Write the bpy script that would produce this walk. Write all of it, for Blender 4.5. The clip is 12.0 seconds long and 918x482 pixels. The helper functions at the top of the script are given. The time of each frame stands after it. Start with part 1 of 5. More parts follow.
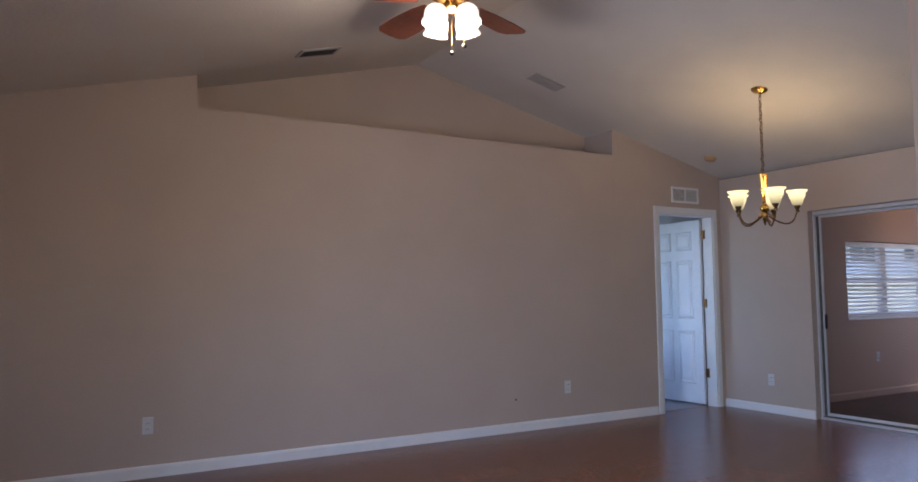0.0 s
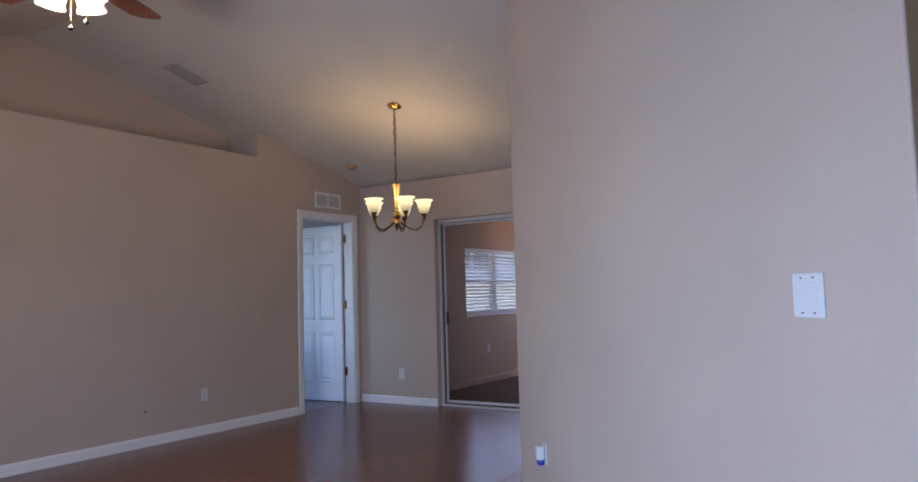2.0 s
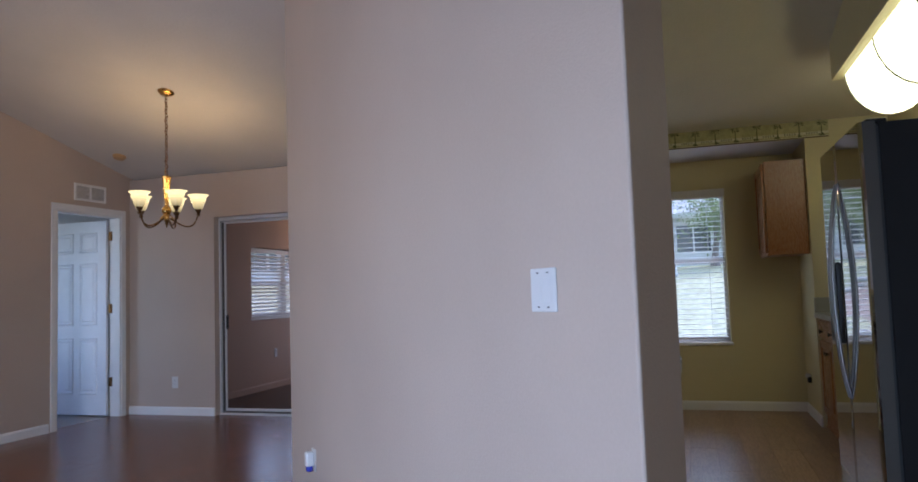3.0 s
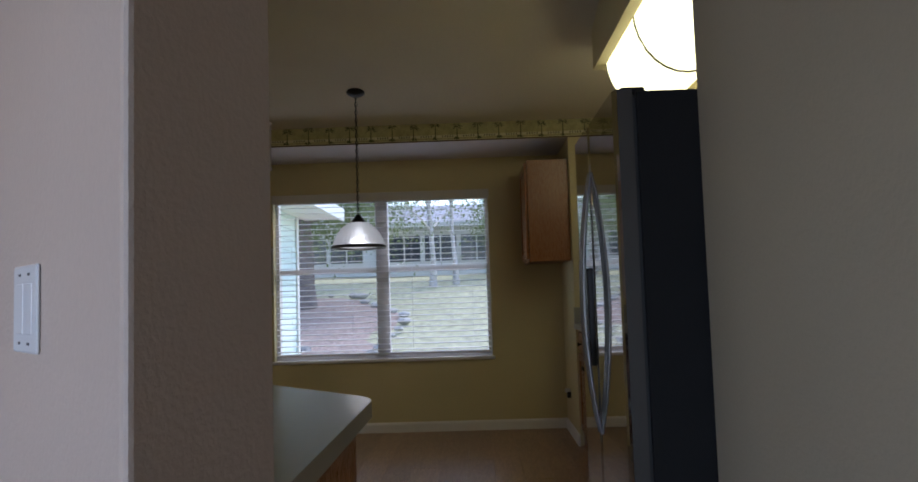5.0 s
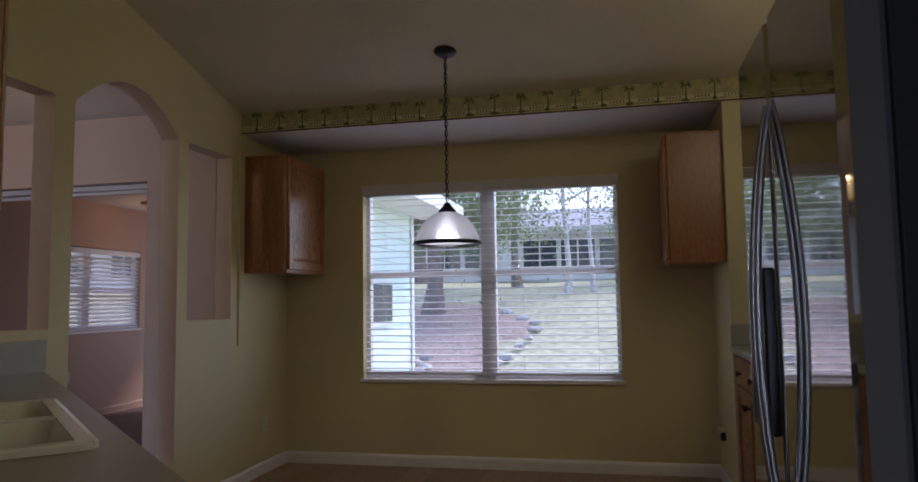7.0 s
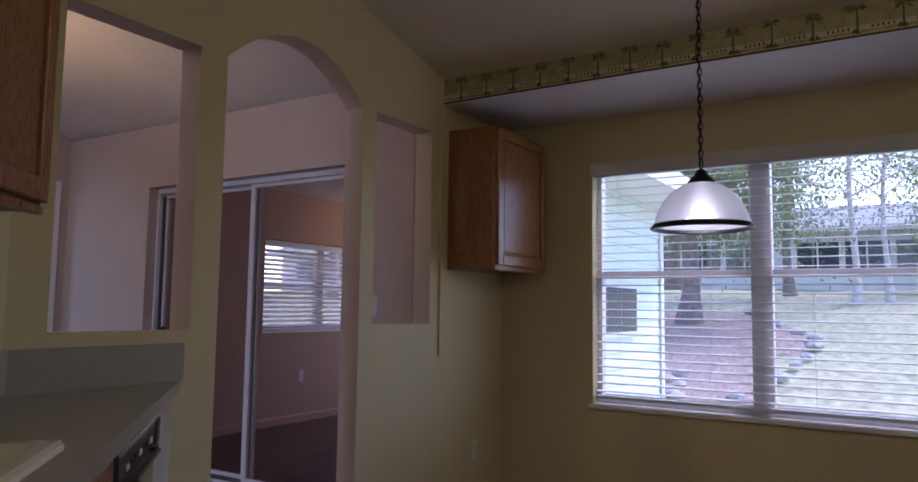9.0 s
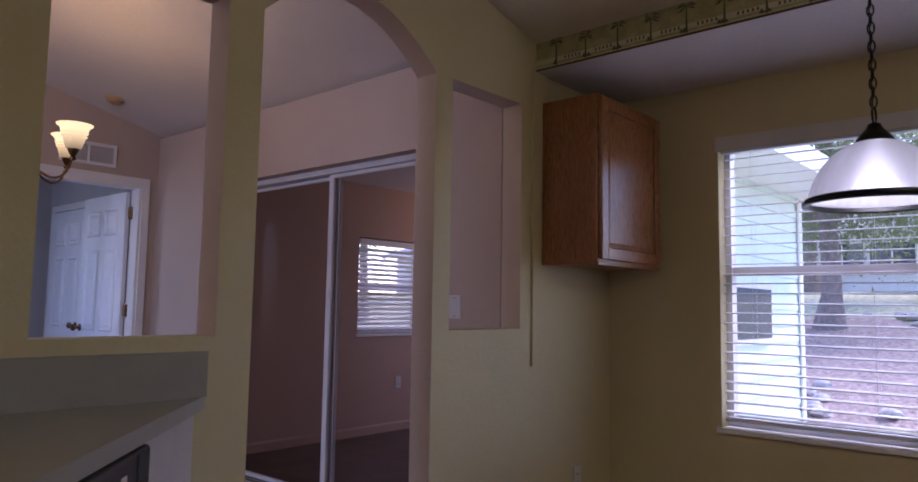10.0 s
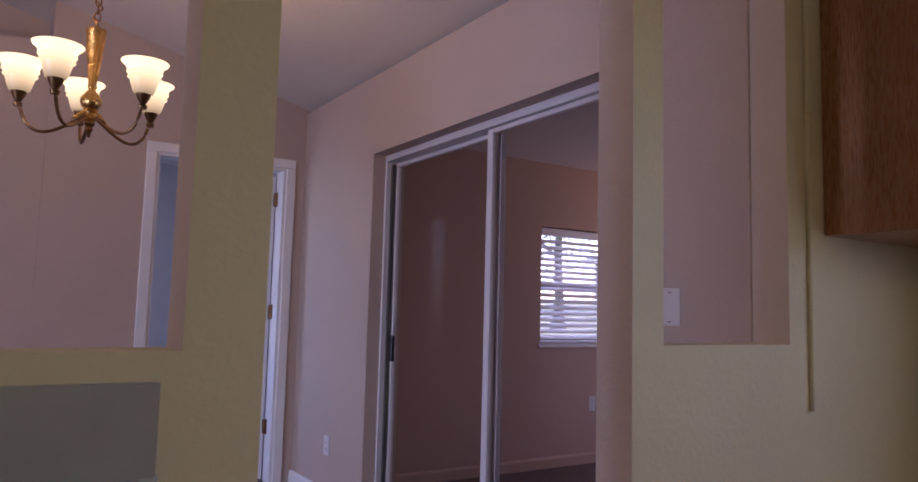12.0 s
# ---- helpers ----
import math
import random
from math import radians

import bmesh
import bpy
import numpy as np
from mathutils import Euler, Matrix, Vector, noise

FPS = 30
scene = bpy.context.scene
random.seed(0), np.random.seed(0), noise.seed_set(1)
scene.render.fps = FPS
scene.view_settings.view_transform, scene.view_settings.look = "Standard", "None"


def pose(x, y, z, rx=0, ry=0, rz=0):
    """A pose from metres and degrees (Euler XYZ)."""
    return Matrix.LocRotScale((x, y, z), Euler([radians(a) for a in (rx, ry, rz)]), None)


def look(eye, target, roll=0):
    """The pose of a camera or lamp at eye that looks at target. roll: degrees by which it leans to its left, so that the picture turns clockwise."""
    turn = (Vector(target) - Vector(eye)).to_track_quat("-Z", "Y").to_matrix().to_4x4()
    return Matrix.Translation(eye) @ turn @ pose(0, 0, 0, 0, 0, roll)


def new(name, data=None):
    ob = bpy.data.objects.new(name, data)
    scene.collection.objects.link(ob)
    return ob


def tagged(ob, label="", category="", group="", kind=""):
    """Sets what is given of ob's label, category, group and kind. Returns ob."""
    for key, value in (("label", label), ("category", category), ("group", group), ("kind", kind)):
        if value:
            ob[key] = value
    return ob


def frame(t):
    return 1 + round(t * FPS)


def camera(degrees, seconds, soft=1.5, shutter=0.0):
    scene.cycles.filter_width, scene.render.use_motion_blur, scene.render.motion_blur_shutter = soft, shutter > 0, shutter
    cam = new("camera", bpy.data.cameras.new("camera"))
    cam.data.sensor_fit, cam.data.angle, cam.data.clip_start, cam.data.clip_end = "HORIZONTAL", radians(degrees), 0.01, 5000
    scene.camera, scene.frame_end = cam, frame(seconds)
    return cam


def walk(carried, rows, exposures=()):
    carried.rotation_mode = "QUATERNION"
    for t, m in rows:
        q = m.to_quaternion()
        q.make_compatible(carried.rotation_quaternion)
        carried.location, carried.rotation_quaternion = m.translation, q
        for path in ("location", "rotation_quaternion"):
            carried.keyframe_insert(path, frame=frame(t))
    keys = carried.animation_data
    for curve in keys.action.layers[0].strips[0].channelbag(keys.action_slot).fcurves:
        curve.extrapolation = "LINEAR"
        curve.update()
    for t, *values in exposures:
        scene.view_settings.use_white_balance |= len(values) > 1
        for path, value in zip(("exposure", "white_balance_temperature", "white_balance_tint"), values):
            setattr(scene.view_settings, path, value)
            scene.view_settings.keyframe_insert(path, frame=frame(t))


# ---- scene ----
# ---- camera and walk ----
cam = camera(64.6, 12.0, 1.7)
ROWS = [
    (0, (0.882, 0.635, 1.217), (1.880, 2.361, 1.367), -0.6),
    (0.5, (0.897, 0.608, 1.222), (2.046, 2.239, 1.370), -0.8),
    (1, (0.896, 0.590, 1.211), (2.217, 2.082, 1.361), -1.1),
    (1.5, (0.897, 0.582, 1.202), (2.400, 1.895, 1.349), -1.3),
    (2, (0.903, 0.555, 1.185), (2.579, 1.636, 1.332), -1.6),
    (2.5, (0.927, 0.509, 1.171), (2.743, 1.335, 1.315), -1.7),
    (2.7, (0.966, 0.497, 1.163), (2.825, 1.22, 1.305), -1.85),
    (3, (1.059, 0.456, 1.161), (2.963, 1.05, 1.3), -1.9),
    (3.5, (1.242, 0.38, 1.161), (3.197, 0.781, 1.292), -2.1),
    (5.5, (2.295, 0.199, 1.165), (4.29, 0.215, 1.308), -1.7),
    (6, (2.582, 0.183, 1.173), (4.575, 0.263, 1.323), -1.4),
    (6.5, (2.855, 0.158, 1.172), (4.837, 0.378, 1.332), -1.2),
    (7, (3.095, 0.110, 1.175), (5.042, 0.535, 1.339), -0.85),
    (7.5, (3.359, 0.127, 1.170), (5.255, 0.742, 1.344), -0.4),
    (9.5, (4.384, 0.445, 1.177), (5.985, 1.631, 1.354), 0.9),
    (10, (4.664, 0.568, 1.174), (6.163, 1.881, 1.355), 0.95),
    (10.5, (4.905, 0.709, 1.159), (6.288, 2.141, 1.347), 1.1),
    (11, (5.125, 0.929, 1.159), (6.421, 2.443, 1.340), 1.3),
    (11.5, (5.355, 1.161, 1.150), (6.541, 2.760, 1.347), 1.2),
    (12, (5.577, 1.423, 1.147), (6.666, 3.09, 1.337), 1.5),
]
EXPOSURES = [(0.0, 2.12, 5250, 17), (2.5, 1.97, 5400, 19), (3.5, 1.93, 5500, 17), (5.5, 1.38, 5900, 19), (6.2, 1.5, 6000, 23), (7.5, 1.55, 5600, 28), (9.5, 1.70, 5450, 39), (11.0, 2.0, 5550, 47), (12.0, 2.2, 5450, 47)]
walk(cam, [(t, look(eye, target, roll)) for t, eye, target, roll in ROWS], EXPOSURES)

# ---- world and light ----
world = bpy.data.worlds.new("sky")
scene.world = world
world.use_nodes = True
wn = world.node_tree
sky = wn.nodes.new("ShaderNodeTexSky")
sky.sky_type, sky.sun_disc = "NISHITA", False
sky.sun_elevation, sky.sun_rotation = radians(48), radians(70)
sky.air_density, sky.dust_density = 1.0, 0.6
wn.links.new(sky.outputs[0], wn.nodes["Background"].inputs[0])
wn.nodes["Background"].inputs[1].default_value = 0.15
sun_data = bpy.data.lights.new("sun", "SUN")
sun_data.energy, sun_data.angle, sun_data.color = 1.5, radians(15), (1.0, 0.96, 0.9)
sun = new("sun", sun_data)
sun.matrix_world = look((30, -20, 40), (0, 0, 0))


def window_light(name, eye, target, w, h, power, color, spread=180):
    """Sky light entering through one opening."""
    data = bpy.data.lights.new(name, "AREA")
    data.shape, data.size, data.size_y, data.energy, data.color = "RECTANGLE", w, h, power, color
    data.spread = radians(spread)
    ob = new(name, data)
    ob.matrix_world = look(eye, target)
    return ob


def bulb(name, at, power, color, radius=0.03):
    data = bpy.data.lights.new(name, "POINT")
    data.energy, data.color, data.shadow_soft_size = power, color, radius
    ob = new(name, data)
    ob.location = at
    return ob


DAY = (0.64, 0.79, 1.0)
WARM = (1.0, 0.66, 0.27)
window_light("west_window_light", (-0.31, 2.1, 1.05), (2, 2.1, 0.45), 2.2, 1.75, 18, DAY, 125)
window_light("hall_window_light", (5.63, 7.4, 1.4), (7, 7.4, 1.3), 1.0, 1.2, 0.9, DAY)
# Fill lamp added at an unseen east opening to brighten the sunroom
window_light("sunroom_fill_light", (12.1, 4.4, 1.4), (9, 4.4, 1.2), 2.2, 1.2, 4.6, (0.8, 0.88, 1.0))

# ---- materials ----
def mat(name, color, rough=0.6, metal=0.0, spread=0.08, scale=6.0, fine=90.0, bump=0.0, bump_scale=160.0, spec=0.5, rand=0.0, uneven=0.06):
    """A surface with broad stains, fine grain, uneven gloss and relief."""
    m = bpy.data.materials.new(name)
    m.use_nodes = True
    nt = m.node_tree
    b = nt.nodes["Principled BSDF"]
    b.inputs["Roughness"].default_value, b.inputs["Metallic"].default_value = rough, metal
    b.inputs["Specular IOR Level"].default_value = spec
    tc = nt.nodes.new("ShaderNodeTexCoord")
    n1 = nt.nodes.new("ShaderNodeTexNoise")
    n1.inputs["Scale"].default_value, n1.inputs["Detail"].default_value = scale, 3
    n2 = nt.nodes.new("ShaderNodeTexNoise")
    n2.inputs["Scale"].default_value, n2.inputs["Detail"].default_value = fine, 2
    nt.links.new(tc.outputs["Object"], n1.inputs["Vector"])
    nt.links.new(tc.outputs["Object"], n2.inputs["Vector"])
    add = nt.nodes.new("ShaderNodeMath")
    add.operation = "MULTIPLY_ADD"
    nt.links.new(n2.outputs[0], add.inputs[0])
    add.inputs[1].default_value = 0.4
    nt.links.new(n1.outputs[0], add.inputs[2])
    ramp = nt.nodes.new("ShaderNodeValToRGB")
    ramp.color_ramp.elements[0].position, ramp.color_ramp.elements[1].position = 0.45, 0.95
    lo = [max(0.0, c * (1 - spread)) for c in color]
    hi = [min(1.0, c * (1 + spread)) for c in color]
    ramp.color_ramp.elements[0].color, ramp.color_ramp.elements[1].color = (*lo, 1), (*hi, 1)
    nt.links.new(add.outputs[0], ramp.inputs[0])
    last = ramp.outputs[0]
    if rand:
        info = nt.nodes.new("ShaderNodeObjectInfo")
        mr = nt.nodes.new("ShaderNodeMapRange")
        mr.inputs["To Min"].default_value, mr.inputs["To Max"].default_value = 1 - rand, 1 + rand
        nt.links.new(info.outputs["Random"], mr.inputs["Value"])
        hsv = nt.nodes.new("ShaderNodeHueSaturation")
        nt.links.new(mr.outputs[0], hsv.inputs["Value"])
        nt.links.new(last, hsv.inputs["Color"])
        last = hsv.outputs[0]
    nt.links.new(last, b.inputs["Base Color"])
    rr = nt.nodes.new("ShaderNodeMapRange")
    rr.inputs["To Min"].default_value, rr.inputs["To Max"].default_value = max(0.02, rough - uneven), min(1, rough + uneven)
    nt.links.new(n1.outputs[0], rr.inputs["Value"])
    nt.links.new(rr.outputs[0], b.inputs["Roughness"])
    if bump:
        n3 = nt.nodes.new("ShaderNodeTexNoise")
        n3.inputs["Scale"].default_value, n3.inputs["Detail"].default_value = bump_scale, 2
        nt.links.new(tc.outputs["Object"], n3.inputs["Vector"])
        bp = nt.nodes.new("ShaderNodeBump")
        bp.inputs["Strength"].default_value, bp.inputs["Distance"].default_value = bump, 0.004
        nt.links.new(n3.outputs[0], bp.inputs["Height"])
        nt.links.new(bp.outputs[0], b.inputs["Normal"])
    return m


def wood(name, dark, light, rough, stretch, wave=9.0, rand=0.0, bump=0.15, rings=0.45):
    """Wood whose grain runs along the axis with the small stretch value."""
    m = bpy.data.materials.new(name)
    m.use_nodes = True
    nt = m.node_tree
    b = nt.nodes["Principled BSDF"]
    tc = nt.nodes.new("ShaderNodeTexCoord")
    info = nt.nodes.new("ShaderNodeObjectInfo")
    shift = nt.nodes.new("ShaderNodeVectorMath")
    shift.operation = "SCALE"
    shift.inputs[0].default_value = (3.1, 5.7, 7.3)
    nt.links.new(info.outputs["Random"], shift.inputs["Scale"])
    plus = nt.nodes.new("ShaderNodeVectorMath")
    nt.links.new(tc.outputs["Object"], plus.inputs[0])
    nt.links.new(shift.outputs[0], plus.inputs[1])
    mp = nt.nodes.new("ShaderNodeMapping")
    mp.inputs["Scale"].default_value = stretch
    nt.links.new(plus.outputs[0], mp.inputs["Vector"])
    n1 = nt.nodes.new("ShaderNodeTexNoise")
    n1.inputs["Scale"].default_value, n1.inputs["Detail"].default_value, n1.inputs["Distortion"].default_value = wave, 5, 0.8
    n2 = nt.nodes.new("ShaderNodeTexNoise")
    n2.inputs["Scale"].default_value, n2.inputs["Detail"].default_value = wave * 9, 3
    nt.links.new(mp.outputs[0], n1.inputs["Vector"])
    nt.links.new(mp.outputs[0], n2.inputs["Vector"])
    sn = nt.nodes.new("ShaderNodeMath")
    sn.operation = "SINE"
    mu = nt.nodes.new("ShaderNodeMath")
    mu.operation = "MULTIPLY"
    mu.inputs[1].default_value = 34
    nt.links.new(n1.outputs[0], mu.inputs[0])
    nt.links.new(mu.outputs[0], sn.inputs[0])
    mix = nt.nodes.new("ShaderNodeMath")
    mix.operation = "MULTIPLY_ADD"
    mix.inputs[1].default_value = rings * 0.25
    nt.links.new(sn.outputs[0], mix.inputs[0])
    nt.links.new(n2.outputs[0], mix.inputs[2])
    ramp = nt.nodes.new("ShaderNodeValToRGB")
    ramp.color_ramp.elements[0].position, ramp.color_ramp.elements[1].position = 0.25, 0.8
    ramp.color_ramp.elements[0].color, ramp.color_ramp.elements[1].color = (*dark, 1), (*light, 1)
    nt.links.new(mix.outputs[0], ramp.inputs[0])
    mr = nt.nodes.new("ShaderNodeMapRange")
    mr.inputs["To Min"].default_value, mr.inputs["To Max"].default_value = 1 - rand, 1 + rand
    nt.links.new(info.outputs["Random"], mr.inputs["Value"])
    hsv = nt.nodes.new("ShaderNodeHueSaturation")
    nt.links.new(mr.outputs[0], hsv.inputs["Value"])
    nt.links.new(ramp.outputs[0], hsv.inputs["Color"])
    nt.links.new(hsv.outputs[0], b.inputs["Base Color"])
    rr = nt.nodes.new("ShaderNodeMapRange")
    rr.inputs["To Min"].default_value, rr.inputs["To Max"].default_value = rough - 0.06, rough + 0.08
    nt.links.new(n2.outputs[0], rr.inputs["Value"])
    nt.links.new(rr.outputs[0], b.inputs["Roughness"])
    bp = nt.nodes.new("ShaderNodeBump")
    bp.inputs["Strength"].default_value, bp.inputs["Distance"].default_value = bump, 0.002
    nt.links.new(mix.outputs[0], bp.inputs["Height"])
    nt.links.new(bp.outputs[0], b.inputs["Normal"])
    return m


def glass(name, color=(1, 1, 1), rough=0.0, thin=0.012):
    """A clear pane: mostly see-through, with a mirror share."""
    m = bpy.data.materials.new(name)
    m.use_nodes = True
    nt = m.node_tree
    nt.nodes.remove(nt.nodes["Principled BSDF"])
    tr = nt.nodes.new("ShaderNodeBsdfTransparent")
    tr.inputs[0].default_value = (*color, 1)
    gl = nt.nodes.new("ShaderNodeBsdfGlossy")
    gl.inputs["Roughness"].default_value = rough
    mx = nt.nodes.new("ShaderNodeMixShader")
    mx.inputs[0].default_value = thin
    nt.links.new(tr.outputs[0], mx.inputs[1])
    nt.links.new(gl.outputs[0], mx.inputs[2])
    nt.links.new(mx.outputs[0], nt.nodes["Material Output"].inputs[0])
    return m


def glow(name, color, strength, rough=0.4, base=(0.85, 0.83, 0.78), varied=0.0):
    m = mat(name, base, rough, spread=0.03)
    b = m.node_tree.nodes["Principled BSDF"]
    b.inputs["Emission Color"].default_value = (*color, 1)
    b.inputs["Emission Strength"].default_value = strength
    if varied:
        nt = m.node_tree
        n = nt.nodes.new("ShaderNodeTexNoise")
        n.inputs["Scale"].default_value = 25
        mr = nt.nodes.new("ShaderNodeMapRange")
        mr.inputs["To Min"].default_value, mr.inputs["To Max"].default_value = strength * (1 - varied), strength * (1 + varied)
        nt.links.new(n.outputs[0], mr.inputs["Value"])
        nt.links.new(mr.outputs[0], b.inputs["Emission Strength"])
    return m


M_BEIGE = mat("beige_wall_paint", (0.50, 0.402, 0.325), 0.62, spread=0.05, scale=1.5, bump=0.3, bump_scale=130)
M_YELLOW = mat("mustard_wall_paint", (0.60, 0.525, 0.29), 0.6, spread=0.05, scale=1.5, bump=0.3, bump_scale=75)
M_CEIL = mat("ceiling_paint", (0.66, 0.62, 0.57), 0.8, spread=0.04, scale=2, bump=0.5, bump_scale=45)
# Ceiling white tinted cream to carry yellow light bounced off the kitchen walls
M_BOUNCECEIL = mat("ceiling_yellow_bounce", (0.64, 0.585, 0.43), 0.8, spread=0.04, scale=2, bump=0.5, bump_scale=45)
M_TAN = mat("tan_wall_paint", (0.53, 0.445, 0.31), 0.62, spread=0.05, scale=1.5, bump=0.3, bump_scale=100)
M_REVEAL = mat("pale_reveal_paint", (0.66, 0.58, 0.52), 0.6, spread=0.05, scale=2, bump=0.3, bump_scale=75)
M_WHITE = mat("white_trim_paint", (0.78, 0.77, 0.75), 0.4, spread=0.03, scale=8)
M_DOOR = mat("white_door_paint", (0.78, 0.79, 0.82), 0.42, spread=0.03, scale=8)
M_PLATE = mat("white_plastic", (0.64, 0.63, 0.61), 0.35, spread=0.02)
M_DARK = mat("dark_slot", (0.03, 0.03, 0.03), 0.6)
M_FLOOR = wood("red_brown_plank", (0.12, 0.044, 0.02), (0.25, 0.098, 0.045), 0.24, (9, 1.1, 9), 2.2, rand=0.16, bump=0.06, rings=0.3)
M_KFLOOR = wood("tan_plank", (0.21, 0.125, 0.066), (0.43, 0.28, 0.16), 0.33, (1.1, 9, 9), 2.2, rand=0.18, bump=0.08, rings=0.3)
M_JOINT = mat("floor_joint", (0.05, 0.025, 0.014), 0.7)
M_OAK = wood("honey_oak", (0.235, 0.092, 0.03), (0.365, 0.158, 0.055), 0.27, (9, 9, 0.7), 4.5, bump=0.2, rings=0.3)
# Darker copy of the oak, with the shade put into its colour
M_OAKSHADE = wood("shaded_oak", (0.10, 0.04, 0.015), (0.2, 0.085, 0.03), 0.45, (7, 7, 0.8), 3.0)
M_COUNTER = mat("grey_laminate", (0.33, 0.32, 0.265), 0.3, spread=0.05, scale=12, fine=350, uneven=0.008)
M_SINK = mat("bisque_enamel", (0.86, 0.85, 0.74), 0.18, spread=0.03)
M_STEEL = mat("stainless_steel", (0.45, 0.44, 0.42), 0.04, 1.0, uneven=0.01, spread=0.05, scale=3, fine=200)
M_HANDLE = mat("satin_steel", (0.28, 0.27, 0.255), 0.36, 1.0, spread=0.05)
M_FRIDGE_SIDE = mat("black_textured_steel", (0.0165, 0.0160, 0.0158), 0.62, spec=0.14, spread=0.1, bump=0.3, bump_scale=300)
# Steel door edge with its reflection of the dark room painted as flat colour
M_EDGEREFLECT = mat("edge_dark_reflection", (0.062, 0.055, 0.046), 0.42, spread=0.06)
M_BLACK = mat("black_metal", (0.02, 0.02, 0.02), 0.35, 0.5)
M_BRASS = mat("antique_brass", (0.56, 0.34, 0.09), 0.27, 1.0, spread=0.2, scale=20)
M_BRONZE = mat("aged_brass", (0.20, 0.11, 0.045), 0.35, 1.0, spread=0.25, scale=25)
M_ALU = mat("white_aluminium", (0.62, 0.60, 0.59), 0.38, spread=0.03)
# Dark metal of tracks and screws, also the painted shadow strip in windows
M_TRACK_SHADE = mat("dark_track_and_shade", (0.12, 0.11, 0.10), 0.5, 0.4)
M_GLASS = glass("clear_glass")
M_DOORGLASS = glass("tinted_glass", (0.86, 0.82, 0.8), 0.0, 0.003)
M_BLADE = wood("cherry_blade", (0.12, 0.028, 0.012), (0.26, 0.07, 0.03), 0.3, (1.2, 8, 8), 3.0)
M_BLIND = mat("white_blind", (0.74, 0.74, 0.75), 0.45, spread=0.02)
M_SHADE = glow("lit_frosted_glass", (1.0, 0.74, 0.30), 0.42, base=(0.25, 0.20, 0.11))
nt = M_SHADE.node_tree
tc, sep, mr = nt.nodes.new("ShaderNodeTexCoord"), nt.nodes.new("ShaderNodeSeparateXYZ"), nt.nodes.new("ShaderNodeMapRange")
mr.inputs["From Min"].default_value, mr.inputs["From Max"].default_value = 0.05, 0.75
mr.inputs["To Min"].default_value, mr.inputs["To Max"].default_value = 0.09, 0.38
nt.links.new(tc.outputs["Generated"], sep.inputs[0])
nt.links.new(sep.outputs["Z"], mr.inputs["Value"])
nt.links.new(mr.outputs[0], nt.nodes["Principled BSDF"].inputs["Emission Strength"])
M_FANSHADE = glow("lit_opal_glass", (1.0, 0.80, 0.52), 0.32, base=(0.4, 0.36, 0.28), varied=0.2)
M_DIFF = glow("lit_acrylic", (1.0, 0.93, 0.50), 0.86, base=(0.8, 0.8, 0.7), varied=0.25)
M_SUNLAMP = glow("lit_amber_glass", (1.0, 0.55, 0.18), 0.5, base=(0.8, 0.6, 0.35))
M_BORDER = mat("border_paper", (0.42, 0.39, 0.19), 0.7, spread=0.25, scale=14, fine=60)
M_PRINT = mat("border_green_print", (0.10, 0.11, 0.045), 0.7, spread=0.3, scale=60)
M_CREAM = mat("border_cream_print", (0.62, 0.58, 0.38), 0.7, spread=0.08)
M_BROWN = mat("border_brown_edge", (0.10, 0.055, 0.02), 0.7)
M_BLUE = mat("blue_liquid", (0.04, 0.05, 0.35), 0.2)
M_SIDING = mat("pale_green_siding", (0.72, 0.83, 0.80), 0.6, spread=0.04)
M_GRASS = mat("lawn_grass", (0.36, 0.355, 0.215), 0.9, spread=0.55, scale=7, fine=60)
M_MULCH = mat("leaf_litter", (0.30, 0.225, 0.185), 0.95, spread=0.75, scale=14, fine=45, bump=0.8, bump_scale=40)
M_STONE = mat("pale_stone", (0.46, 0.44, 0.41), 0.85, spread=0.25, scale=12, bump=0.5, bump_scale=30)
M_BARK = mat("grey_bark", (0.22, 0.18, 0.16), 0.9, spread=0.35, scale=10, bump=0.8, bump_scale=25)
M_LEAF = mat("leaf_green", (0.12, 0.15, 0.07), 0.5, spread=0.5, scale=2)
nt = M_LEAF.node_tree
tl, mx = nt.nodes.new("ShaderNodeBsdfTranslucent"), nt.nodes.new("ShaderNodeMixShader")
tl.inputs["Color"].default_value = (0.24, 0.3, 0.13, 1)
nt.links.new(nt.nodes["Principled BSDF"].outputs[0], mx.inputs[1])
nt.links.new(tl.outputs[0], mx.inputs[2])
nt.links.new(mx.outputs[0], [n for n in nt.nodes if n.type == "OUTPUT_MATERIAL"][0].inputs["Surface"])
M_STUCCO = mat("house_wall", (0.78, 0.78, 0.77), 0.8, spread=0.05, scale=2)
M_ROOF = mat("grey_shingle", (0.30, 0.30, 0.32), 0.85, spread=0.2, scale=10)
M_PANE = mat("dark_window_pane", (0.05, 0.06, 0.08), 0.1)
M_SUNWALL = mat("tan_sunroom_paint", (0.46, 0.31, 0.22), 0.7, spread=0.05, scale=1.5, bump=0.3, bump_scale=70)
M_CARPET = mat("brown_carpet", (0.13, 0.085, 0.065), 0.95, spread=0.25, scale=5, fine=300, bump=0.7, bump_scale=300)
M_TILE = mat("hall_tile", (0.30, 0.29, 0.30), 0.4, spread=0.08)
M_RIB = mat("diffuser_rib", (0.16, 0.15, 0.10), 0.6)
